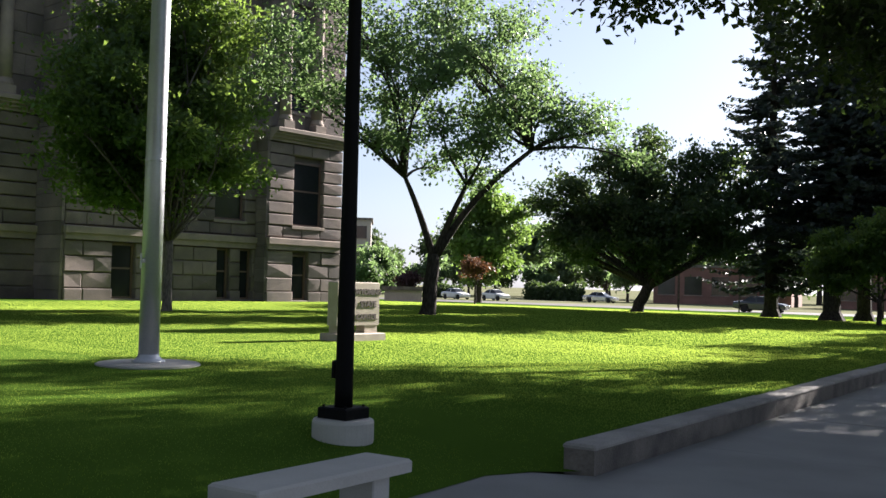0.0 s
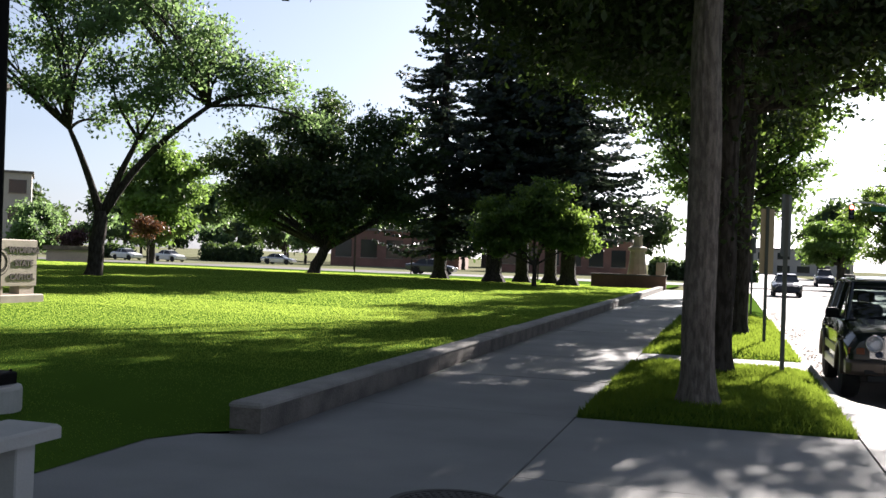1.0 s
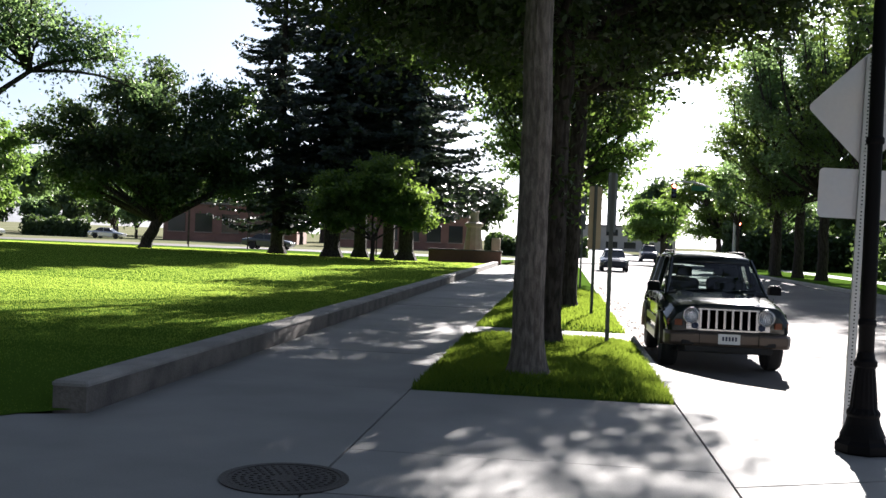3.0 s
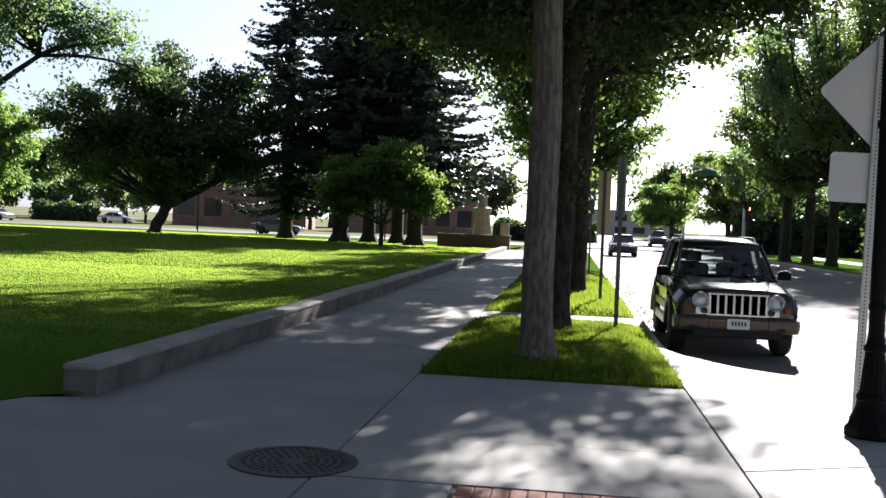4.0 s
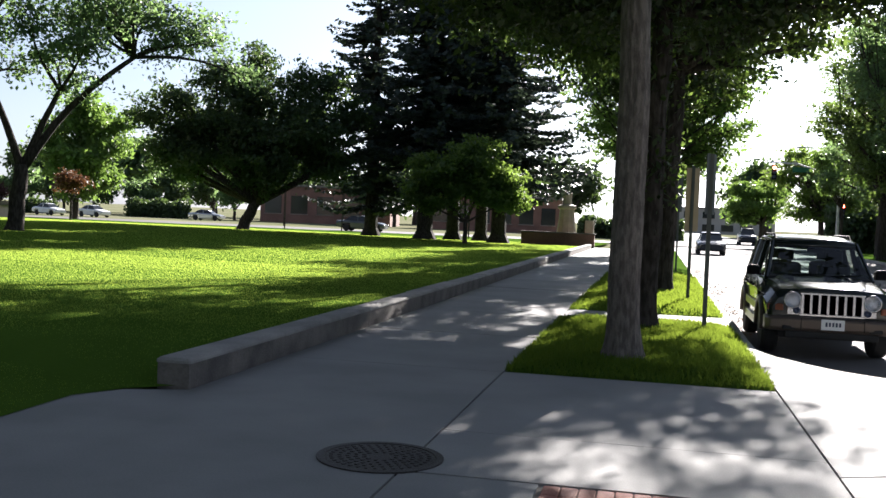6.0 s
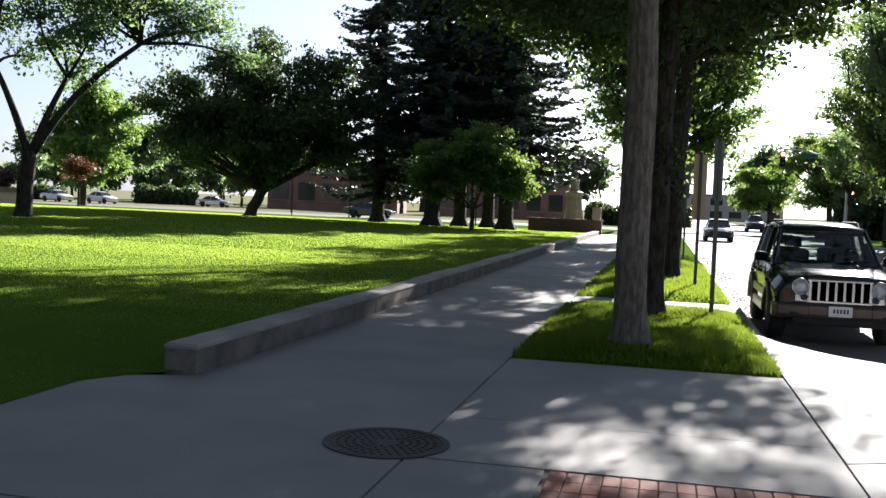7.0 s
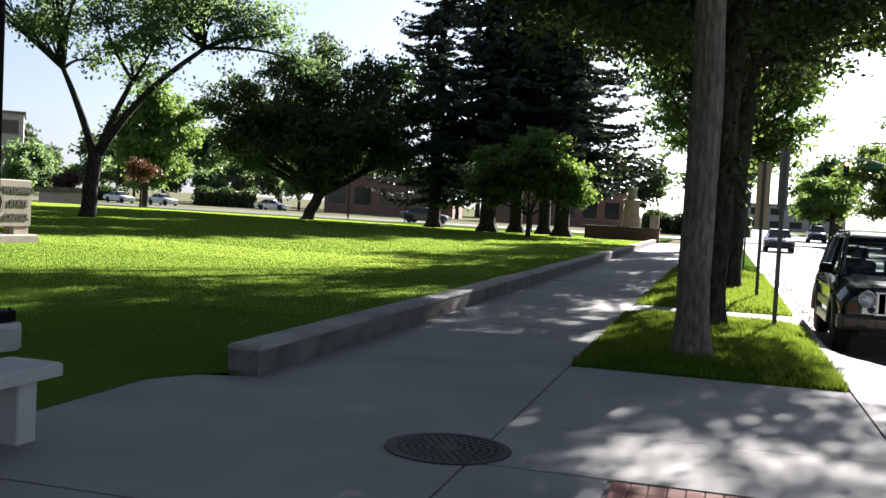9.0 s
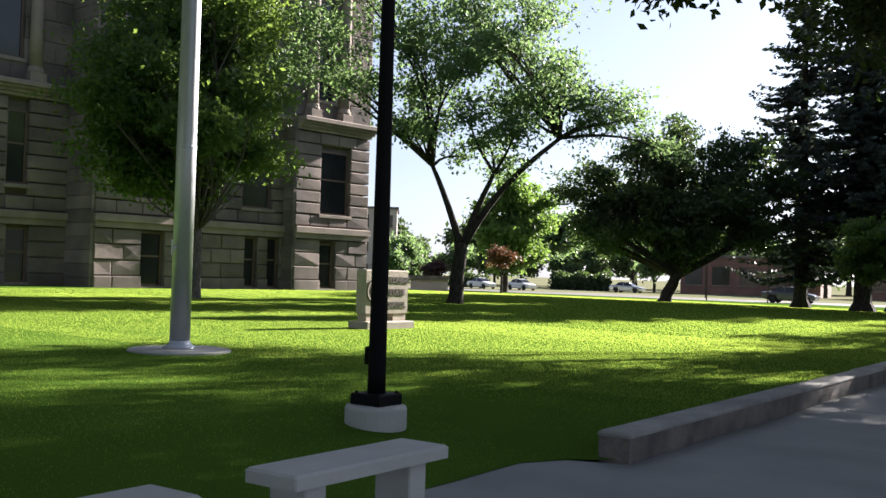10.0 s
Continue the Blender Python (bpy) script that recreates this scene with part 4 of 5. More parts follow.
def build_suv(at, turn):
    car = thing("parked_suv", "dark green mid-size suv with chrome slotted grille parked at the kerb", "car", at, turn)
    b = Build()
    rings = []
    for y, wl, wm, wt, zl, zm, zt in ((0.10, 0.70, 0.80, 0.70, 0.50, 0.72, 0.90), (0.16, 0.76, 0.86, 0.74, 0.45, 0.78, 0.99), (0.42, 0.78, 0.89, 0.76, 0.45, 0.84, 1.03), (0.46, 0.78, 0.89, 0.77, 0.80, 0.86, 1.035), (1.27, 0.78, 0.9, 0.8, 0.80, 0.9, 1.10),
                                     (1.31, 0.78, 0.9, 0.8, 0.38, 0.9, 1.105), (1.5, 0.8, 0.89, 0.8, 0.36, 0.92, 1.12), (2.6, 0.8, 0.89, 0.81, 0.36, 0.92, 1.13), (3.08, 0.8, 0.9, 0.81, 0.38, 0.92, 1.13), (3.12, 0.78, 0.9, 0.81, 0.80, 0.92, 1.13), (3.9, 0.78, 0.9, 0.81, 0.80, 0.92, 1.13), (3.94, 0.76, 0.88, 0.8, 0.46, 0.92, 1.12), (4.35, 0.72, 0.84, 0.78, 0.5, 0.9, 1.1)):
        rings.append(ring(y, wl, wm, wt, zl, zm, zt, 0.035 if y < 1.4 else 0.0))
    loft(b, rings)
    body = part("body", b, M_PAINT, car, smooth=True)
    body.data.set_sharp_from_angle(angle=radians(48))
    bevel = body.modifiers.new("round", "BEVEL")
    bevel.width, bevel.segments, bevel.angle_limit = 0.035, 2, radians(18)
    hood = Build()
    lines = []
    for y, w, zs, zc in ((0.12, 0.5, 0.965, 1.0), (0.2, 0.54, 0.99, 1.035), (0.45, 0.58, 1.03, 1.07), (0.8, 0.62, 1.06, 1.1), (1.33, 0.7, 1.11, 1.15)):
        lines.append([(-w, y, zs - 0.05), (w, y, zs - 0.05), (w, y, zs), (w * 0.82, y, zc - 0.004), (w * 0.4, y, zc - 0.008), (0, y, zc), (-w * 0.4, y, zc - 0.008), (-w * 0.82, y, zc - 0.004), (-w, y, zs)])
    loft(hood, lines)
    hd = part("hood", hood, M_PAINT, car, smooth=True)
    hd.data.set_sharp_from_angle(angle=radians(40))
    bevel = hd.modifiers.new("round", "BEVEL")
    bevel.width, bevel.segments = 0.03, 3
    roof = Build()
    loft(roof, [[(-0.6, y, z - 0.03), (0.6, y, z - 0.03), (0.67, y, z), (0.6, y, z + 0.05), (0.4, y, z + 0.075), (0.0, y, z + 0.088), (-0.4, y, z + 0.075), (-0.6, y, z + 0.05), (-0.67, y, z)] for y, z in ((1.96, 1.595), (2.04, 1.635), (2.2, 1.668), (2.5, 1.69), (3.0, 1.7), (3.7, 1.69), (4.05, 1.665), (4.15, 1.63))])
    part("roof", roof, M_PAINT, car, smooth=True)
    for s in (-1, 1):
        for foot, head, r in (((0.77, 1.34, 1.12), (0.63, 2.02, 1.65), 0.035), ((0.8, 2.55, 1.12), (0.65, 2.6, 1.67), 0.045), ((0.8, 3.45, 1.12), (0.65, 3.4, 1.67), 0.045), ((0.77, 4.32, 1.1), (0.63, 4.1, 1.64), 0.06)):
            part("pillar", Build().tube([(s * foot[0], foot[1], foot[2] - 0.03), (s * head[0], head[1], head[2])], [r, r], 8), M_PAINT, car)
        for a, c in ((1.42, 2.55), (2.62, 3.42), (3.5, 4.28)):
            g = Build()
            g.add([(s * 0.8, a + (0.1 if a < 2 else 0), 1.13), (s * 0.79, c, 1.13), (s * 0.655, c - 0.02, 1.63), (s * 0.655, max(a + 0.04, 2.05), 1.63)], [(0, 1, 2, 3)])
            part("side_window", g, M_GLASS, car).visible_shadow = True
        rail = Build().tube([(s * 0.57, 2.2, 1.7), (s * 0.57, 2.35, 1.775), (s * 0.57, 3.7, 1.775), (s * 0.57, 3.85, 1.7)], [0.022, 0.02, 0.02, 0.022], 8)
        part("roof_rail", rail, M_BLACK, car)
        mir = part("mirror", Build().box(-0.1, 0.1, -0.06, 0.06, -0.075, 0.075, pose(s * 0.95, 1.62, 1.2, 0, 0, 8 * s), c=0.03).tube([(s * 0.85, 1.65, 1.14), (s * 0.97, 1.63, 1.18)], [0.03, 0.03], 6), M_BLACK, car)
        part("mirror_glass", Build().box(-0.08, 0.08, 0.062, 0.066, -0.06, 0.06, pose(s * 0.95, 1.62, 1.2, 0, 0, 8 * s)), M_CHROME, mir)
        lamp = Build().lathe([(0.125, 0), (0.125, 0.06), (0.105, 0.075), (0.1, 0.04), (0.02, 0.0)], 24)
        m = pose(s * 0.535, 0.11, 0.845, 90)
        lamp.v = [tuple(m @ Vector(p)) for p in lamp.v]
        hl = part("headlight", lamp, M_CHROME, car, smooth=True)
        lens = Build().lathe([(0.1, 0.05), (0.09, 0.075), (0.06, 0.09), (0.01, 0.095)], 24)
        lens.v = [tuple(m @ Vector(p)) for p in lens.v]
        part("lens", lens, M_LENS, hl, smooth=True)
        fog = Build().lathe([(0.05, 0), (0.05, 0.05), (0.035, 0.055), (0.01, 0.04)], 16)
        m = pose(s * 0.475, 0.1, 0.7, 90)
        fog.v = [tuple(m @ Vector(p)) for p in fog.v]
        part("side_light", fog, M_INK, car)
        part("turn_lamp", Build().box(-0.11, 0.11, -0.015, 0.02, -0.045, 0.045, pose(s * 0.76, 0.115, 0.735, 0, 0, 24 * s), c=0.01), M_AMBER, car)
        # wheel arches
        for y in (0.86, 3.52):
            arch = Build()
            pts = [(s * 0.9, y - 0.43 * math.cos(w), 0.37 + 0.45 * math.sin(w)) for w in [math.pi * i / 10 for i in range(11)]]
            arch.tube(pts, [0.045] * 11, 6)
            part("wheel_arch", arch, M_CLAD, car, smooth=True)
        part("sill", Build().box(s * 0.88 - 0.04, s * 0.88 + 0.04, 1.3, 3.08, 0.36, 0.5, c=0.02), M_CLAD, car)
    face = Build()
    # chrome face: frame and uprights round seven slots
    face.box(-0.44, 0.44, 0.055, 0.1, 0.935, 0.965, c=0.008).box(-0.44, 0.44, 0.055, 0.1, 0.63, 0.66, c=0.008)
    xs = [-0.4 + 0.115 * i for i in range(8)]
    for x in xs:
        face.box(x - 0.016, x + 0.016, 0.05, 0.1, 0.66, 0.935)
    for s in (-1, 1):
        face.box(min(s * 0.41, s * 0.6), max(s * 0.41, s * 0.6), 0.08, 0.1, 0.64, 0.9, c=0.01)
    part("grille", face, M_CHROME, car)
    part("grille_back", Build().box(-0.42, 0.42, 0.1, 0.12, 0.64, 0.95), M_BLACK, car)
    bump = Build()
    loft(bump, [[(x, y + 0.0, 0.40), (x, y - 0.04, 0.46), (x, y - 0.05, 0.58), (x, y + 0.02, 0.61), (x, y + 0.2, 0.61), (x, y + 0.2, 0.40)] for x, y in ((-0.9, 0.16), (-0.84, 0.04), (-0.5, 0.0), (0.5, 0.0), (0.84, 0.04), (0.9, 0.16))])
    bp = part("bumper", bump, M_CLAD, car)
    bevel = bp.modifiers.new("round", "BEVEL")
    bevel.width, bevel.segments = 0.025, 2
    part("lower_grille", Build().box(-0.62, 0.62, -0.02, 0.1, 0.33, 0.41, c=0.01), M_RUBBER, car)
    pl = part("plate", Build().box(-0.155, 0.155, -0.075, -0.06, 0.45, 0.6), M_PLATE, car)
    for i in range(5):
        part("plate_bar", Build().box(-0.1 + 0.045 * i, -0.072 + 0.045 * i, -0.079, -0.074, 0.5, 0.56), M_INK, pl)
    ws = Build().add([(-0.76, 1.36, 1.13), (0.76, 1.36, 1.13), (0.62, 2.0, 1.64), (-0.62, 2.0, 1.64)], [(0, 1, 2, 3)])
    part("windshield", ws, M_GLASS, car)
    part("cowl", Build().box(-0.74, 0.74, 1.3, 1.4, 1.105, 1.135, c=0.01), M_RUBBER, car)
    for x in (-0.45, 0.12):
        part("wiper", Build().tube([(x, 1.36, 1.145), (x + 0.25, 1.4, 1.175), (x + 0.5, 1.42, 1.185)], [0.01, 0.008, 0.006], 5), M_BLACK, car)
    for s in (-1, 1):
        for y in (1.42, 2.58, 3.46):
            part("door_seam", Build().box(s * 0.893 - 0.006, s * 0.893 + 0.006, y - 0.006, y + 0.006, 0.5, 1.08), M_BLACK, car)
        for y in (2.36, 3.28):
            part("door_handle", Build().box(s * 0.91 - 0.02, s * 0.91 + 0.02, y - 0.09, y + 0.09, 0.93, 0.97, c=0.01), M_BLACK, car)
        part("side_moulding", Build().box(s * 0.905 - 0.015, s * 0.905 + 0.015, 1.35, 3.05, 0.6, 0.72, c=0.01), M_CLAD, car)
        part("fog_lamp", Build().box(s * 0.58 - 0.09, s * 0.58 + 0.09, -0.035, 0.02, 0.43, 0.5, c=0.02), M_RUBBER, car)
        part("bumper_seam", Build().box(s * 0.42 - 0.004, s * 0.42 + 0.004, -0.056, 0.0, 0.44, 0.6), M_BLACK, car)
    rw = Build().add([(0.74, 4.34, 1.12), (-0.74, 4.34, 1.12), (-0.6, 4.13, 1.62), (0.6, 4.13, 1.62)], [(0, 1, 2, 3)])
    part("rear_window", rw, M_GLASS, car)
    part("dashboard", Build().box(-0.74, 0.74, 1.42, 1.85, 1.05, 1.17, c=0.04), M_SEAT, car)
    part("rear_view_mirror", Build().box(-0.12, 0.12, 1.9, 1.93, 1.5, 1.57, c=0.01), M_BLACK, car)
    for x in (-0.38, 0.38):
        for y in (2.35, 3.3):
            seat = Build().box(x - 0.25, x + 0.25, y, y + 0.14, 0.8, 1.33, c=0.05).box(x - 0.13, x + 0.13, y + 0.04, y + 0.13, 1.36, 1.53, c=0.03)
            part("seat", seat, M_SEAT, car)
    for x in (-0.77, 0.77):
        for y in (0.86, 3.52):
            wheel(car, x, y, 0.37, 0.24)
    car.scale = (0.94, 0.94, 0.93)
    part("underbody", Build().box(-0.68, 0.68, 0.3, 4.2, 0.28, 0.5), M_RUBBER, car)
    return car


def build_sedan(at, turn, paint, label, tall=1.42):
    car = thing("parked_car", label, "car", at, turn)
    h = tall / 1.42
    b = Build()
    loft(b, [ring(y, wl, wm, wt, zl * h, zm * h, zt * h) for y, wl, wm, wt, zl, zm, zt in ((0.0, 0.6, 0.7, 0.6, 0.35, 0.55, 0.66), (0.3, 0.75, 0.85, 0.7, 0.25, 0.6, 0.78), (0.5, 0.75, 0.86, 0.72, 0.62, 0.7, 0.82), (1.15, 0.75, 0.87, 0.75, 0.62, 0.75, 0.9), (1.2, 0.78, 0.88, 0.76, 0.22, 0.75, 0.92), (3.1, 0.78, 0.88, 0.77, 0.22, 0.78, 0.96), (3.2, 0.76, 0.87, 0.76, 0.62, 0.78, 0.97), (3.9, 0.76, 0.86, 0.74, 0.62, 0.78, 0.98), (4.0, 0.72, 0.84, 0.72, 0.28, 0.76, 0.97), (4.55, 0.62, 0.76, 0.64, 0.38, 0.7, 0.9))])
    part("body", b, paint, car)
    r = Build()
    loft(r, [[(-wd, y, z), (wd, y, z), (wd * 0.93, y, z + 0.05), (-wd * 0.93, y, z + 0.05)] for y, z, wd in ((1.85, 1.33 * h, 0.56), (2.3, 1.38 * h, 0.58), (2.9, 1.37 * h, 0.58), (3.25, 1.3 * h, 0.55))])
    part("roof", r, paint, car)
    g = Build()
    loft(g, [[(-wb, yb, 0.9 * h), (wb, yb, 0.9 * h), (wt, yt, 1.335 * h), (-wt, yt, 1.335 * h)] for wb, yb, wt, yt in ((0.72, 1.2, 0.54, 1.9), (0.74, 2.0, 0.57, 2.3), (0.74, 3.0, 0.57, 2.9), (0.7, 3.85, 0.53, 3.25))])
    part("window_glass", g, M_DARKGL, car)
    for s in (-1, 1):
        part("headlight", Build().box(s * 0.6 - 0.12, s * 0.6 + 0.12, 0.0, 0.12, 0.58 * h, 0.68 * h, c=0.02), M_CHROME, car)
        part("pillar", Build().tube([(s * 0.74, 2.5, 0.9 * h), (s * 0.58, 2.55, 1.36 * h)], [0.04, 0.04], 6), paint, car)
        for y in (0.82, 3.55):
            wheel(car, s * 0.76, y, 0.32, 0.2)
    return car


# ---- street furniture ----
def build_lamp_left(at):
    post = thing("lamp_post", "black painted steel lamp post on a round concrete footing", "lamp post", at)
    part("footing", Build().lathe([(0.275, -0.1), (0.275, 0.2), (0.265, 0.225), (0.24, 0.235), (0.0, 0.24)], 32), M_BENCH, post, smooth=False)
    part("base_plate", Build().box(-0.165, 0.165, -0.165, 0.165, 0.235, 0.335, c=0.012), M_BLACK, post)
    for sx in (-1, 1):
        for sy in (-1, 1):
            part("bolt", Build().lathe([(0.013, 0), (0.013, 0.014), (0.006, 0.02)], 8, (sx * 0.125, sy * 0.125, 0.335)), M_BLACK, post)
    part("shaft", Build().lathe([(0.082, 0.335), (0.08, 0.5), (0.072, 2.0), (0.056, 4.6), (0.05, 6.2), (0.0, 6.22)], 24), M_BLACK, post, smooth=True)
    part("hand_hole_cover", Build().box(-0.12, -0.07, -0.045, 0.045, 0.58, 0.74, c=0.012), M_BLACK, post)


def build_lamp_street(at):
    post = thing("lamp_post", "black cast-iron street lamp post with flared fluted base", "lamp post", at)
    part("plinth", Build().lathe([(0.19, 0), (0.2, 0.015), (0.2, 0.07), (0.175, 0.1), (0.165, 0.13)], 8), M_BLACK, post)
    bell = Build()
    prof = [(0.165, 0.13), (0.15, 0.16), (0.125, 0.22), (0.115, 0.27), (0.122, 0.29), (0.12, 0.31), (0.1, 0.34), (0.088, 0.48), (0.076, 0.6), (0.072, 0.64), (0.085, 0.655), (0.085, 0.69), (0.068, 0.71), (0.058, 0.76)]
    n = 32
    for r, z in prof:
        for k in range(n):
            w = 2 * math.pi * k / n
            rr = r * (1 - (0.06 if k % 2 and 0.3 < z < 0.63 else 0))
            bell.v.append((rr * math.cos(w), rr * math.sin(w), z))
    bell.f = [(i * n + k, i * n + (k + 1) % n, i * n + n + (k + 1) % n, i * n + n + k) for i in range(len(prof) - 1) for k in range(n)]
    part("flared_base", bell, M_BLACK, post)
    part("shaft", Build().lathe([(0.058, 0.76), (0.056, 1.4), (0.052, 2.8), (0.045, 4.4), (0.0, 4.42)], 20), M_BLACK, post, smooth=True)
    for z in (0.98, 2.35):
        part("collar", Build().lathe([(0.058, z - 0.03), (0.066, z - 0.015), (0.066, z + 0.015), (0.058, z + 0.03)], 20), M_BLACK, post)


def rounded(w, h, r, n=5):
    return [(sx * (w / 2 - r) + r * math.cos(a), sy * (h / 2 - r) + r * math.sin(a)) for sx, sy, a0 in ((1, 1, 0), (-1, 1, 90), (-1, -1, 180), (1, -1, 270)) for a in [radians(a0 + 90 * i / n) for i in range(n + 1)]]


def upright_plate(outline, y0, y1, m=None):
    b = Build().plate(outline, y0, y1)
    b.v = [(x, -z, y) for x, y, z in b.v]
    if m is not None:
        b.v = [tuple(m @ Vector(p)) for p in b.v]
    return b


def build_warning_sign(at):
    s = thing("traffic_sign", "bare back of a diamond warning sign on a punched steel post", "traffic sign", at)
    s.matrix_world = pose(*at, 0, 1.2, 0)
    p = Build()
    p.box(-0.025, 0.025, -0.02, -0.008, 0, 3.16).box(-0.032, -0.024, -0.02, 0.012, 0, 3.16).box(0.024, 0.032, -0.02, 0.012, 0, 3.16)
    part("post", p, M_STEEL, s)
    holes = Build()
    for i in range(100):
        holes.box(-0.006, 0.006, -0.0225, -0.0205, 0.05 + 0.0315 * i, 0.062 + 0.0315 * i)
    part("post_holes", holes, M_BLACK, s)
    dia = [(x * 0.7071 - y * 0.7071, x * 0.7071 + y * 0.7071) for x, y in rounded(0.7, 0.7, 0.05)]
    part("diamond_panel", upright_plate(dia, -0.022, -0.019, Matrix.Translation((0.01, 0.0, 2.72))), M_SIGNB, s)
    part("lower_panel", upright_plate(rounded(0.74, 0.42, 0.04), -0.022, -0.019, Matrix.Translation((0.02, 0.0, 2.0))), M_SIGNB, s)
    for z in (2.35, 3.05, 1.88, 2.12):
        part("bolt", Build().lathe([(0.012, 0), (0.012, 0.012), (0.006, 0.016)], 8, (0, -0.03, z)), M_STEEL, s)


M_GREENB = plain("weathered_sign_back", (0.1, 0.105, 0.09), 0.6, 0.2)
M_TANB = plain("tan_sign_back", (0.4, 0.3, 0.16), 0.6, 0.1)


def build_parking_sign(at, top, panels, turn, mat, label):
    s = thing("parking_sign", label, "parking sign", at, group="parking signs")
    part("post", Build().box(-0.022, 0.022, -0.012, 0.012, 0, top).box(-0.03, -0.022, -0.012, 0.02, 0, top).box(0.022, 0.03, -0.012, 0.02, 0, top), M_GREENB, s)
    for dx, z0, z1, w in panels:
        part("panel", upright_plate(rounded(w, z1 - z0, 0.03), -0.003, 0.003, pose(dx, 0.03, (z0 + z1) / 2, 0, 0, turn)), mat, s)


def build_bench(at, turn=0.0):
    b = thing("bench", "pale cast concrete bench with slab seat on two block legs", "bench", at, turn, group="concrete benches")
    part("seat", Build().box(-0.19, 0.19, -0.69, 0.67, 0.36, 0.44, c=0.015), M_BENCH, b)
    for y in (-0.48, 0.42):
        part("leg", Build().box(-0.135, 0.135, y - 0.075, y + 0.09, 0.0, 0.36, c=0.012), M_BENCH, b)
    return b


def build_flagpole(at):
    f = thing("flagpole", "tall silver painted metal flagpole on a round concrete pad", "flagpole", at)
    part("pad", Build().lathe([(0.75, -0.1), (0.75, 0.02), (0.72, 0.035), (0.0, 0.04)], 32), M_CURB, f)
    part("flange", Build().lathe([(0.24, 0.04), (0.245, 0.06), (0.2, 0.085), (0.16, 0.12), (0.15, 0.16)], 32), M_FLAG, f, smooth=True)
    part("pole", Build().lathe([(0.148, 0.16), (0.146, 3.0), (0.135, 7.0), (0.1, 12.0), (0.06, 17.0), (0.0, 17.02)], 28), M_FLAG, f, smooth=True)
    part("joint_ring", Build().lathe([(0.146, 3.0), (0.15, 3.01), (0.15, 3.04), (0.146, 3.05)], 28), M_FLAG, f)
    part("cleat", Build().box(-0.03, 0.03, -0.2, -0.14, 1.5, 1.56, c=0.01).box(-0.015, 0.015, -0.21, -0.19, 1.42, 1.64, c=0.005), M_STEEL, f)


M_LETTER = plain("incised_dark_letter", (0.07, 0.055, 0.045), 0.8)


def lettering(name, text, size, m, mat, parent, depth=0.006):
    c = bpy.data.curves.new(name, "FONT")
    c.body, c.size, c.extrude, c.align_x, c.offset = text, size, depth, "LEFT", size * 0.05
    tmp = new("tmp_text", c)
    bpy.context.view_layer.update()
    me = bpy.data.meshes.new_from_object(tmp.evaluated_get(bpy.context.evaluated_depsgraph_get()))
    bpy.data.objects.remove(tmp)
    me.materials.clear()
    me.materials.append(mat)
    ob = new(name, me)
    ob.parent = parent
    ob.matrix_local = m
    return ob


def build_monument(at, turn):
    """A stone name sign: plinth, two feet, slab with a round seal and three lines."""
    s = thing("monument_sign", "pale granite name sign with round seal and dark carved capitals", "sign", at, turn)
    part("plinth", Build().box(-0.74, 0.74, -0.3, 0.3, -0.1, 0.13, c=0.02), M_GRANITE, s)
    for x in (-0.42, 0.42):
        part("foot", Build().box(x - 0.2, x + 0.2, -0.13, 0.13, 0.13, 0.3), M_GRANITE, s)
    part("slab", Build().box(-0.67, 0.67, -0.15, 0.15, 0.3, 1.25, c=0.02), M_GRANITE, s)
    m = pose(-0.38, -0.15, 0.78, 90)
    seal = Build().lathe([(0.25, 0.0), (0.25, 0.02), (0.22, 0.02), (0.22, 0.008), (0.16, 0.008), (0.15, 0.018), (0.0, 0.02)], 36)
    seal.v = [tuple(m @ Vector(p)) for p in seal.v]
    sl = part("seal", seal, M_GRANITE, s, "round carved seal")
    dark = Build().lathe([(0.252, 0.003), (0.28, 0.012), (0.252, 0.014)], 36)
    dark.v = [tuple(m @ Vector(p)) for p in dark.v]
    part("seal_ring", dark, M_LETTER, sl)
    for i in range(9):
        w = 2 * math.pi * i / 9
        part("seal_mark", Build().box(-0.022, 0.022, -0.04, 0.04, 0.006, 0.016, m @ pose(0.2 * math.cos(w), 0.2 * math.sin(w), 0.0, 0, 0, math.degrees(w))), M_LETTER, sl)
    for text, z, size, x in (("WYOMING", 0.98, 0.165, -0.13), ("STATE", 0.71, 0.175, 0.05), ("CAPITOL", 0.43, 0.165, -0.08)):
        word = lettering("letters", text, size, pose(x, -0.153, z, 90), M_LETTER, s, 0.012)
    return s


def build_manhole(at):
    h = thing("manhole_cover", "round dark cast-iron manhole cover set in the pavement", "manhole cover", at)
    part("ring", Build().lathe([(0.39, -0.02), (0.39, 0.006), (0.345, 0.007), (0.34, 0.0)], 40), M_IRON, h)
    part("lid", Build().lathe([(0.336, -0.02), (0.336, 0.003), (0.0, 0.0035)], 40), M_IRON, h)
    studs = Build()
    for r, n in ((0.30, 36), (0.25, 30), (0.2, 24), (0.15, 18), (0.1, 12)):
        for k in range(n):
            w = 2 * math.pi * (k + (r * 40) % 1) / n
            studs.box(-0.012, 0.012, -0.009, 0.009, 0.002, 0.008, pose(r * math.cos(w), r * math.sin(w), 0, 0, 0, math.degrees(w)))
    tagged(part("raised_pattern", studs, M_IRON, h), kind="stuff")


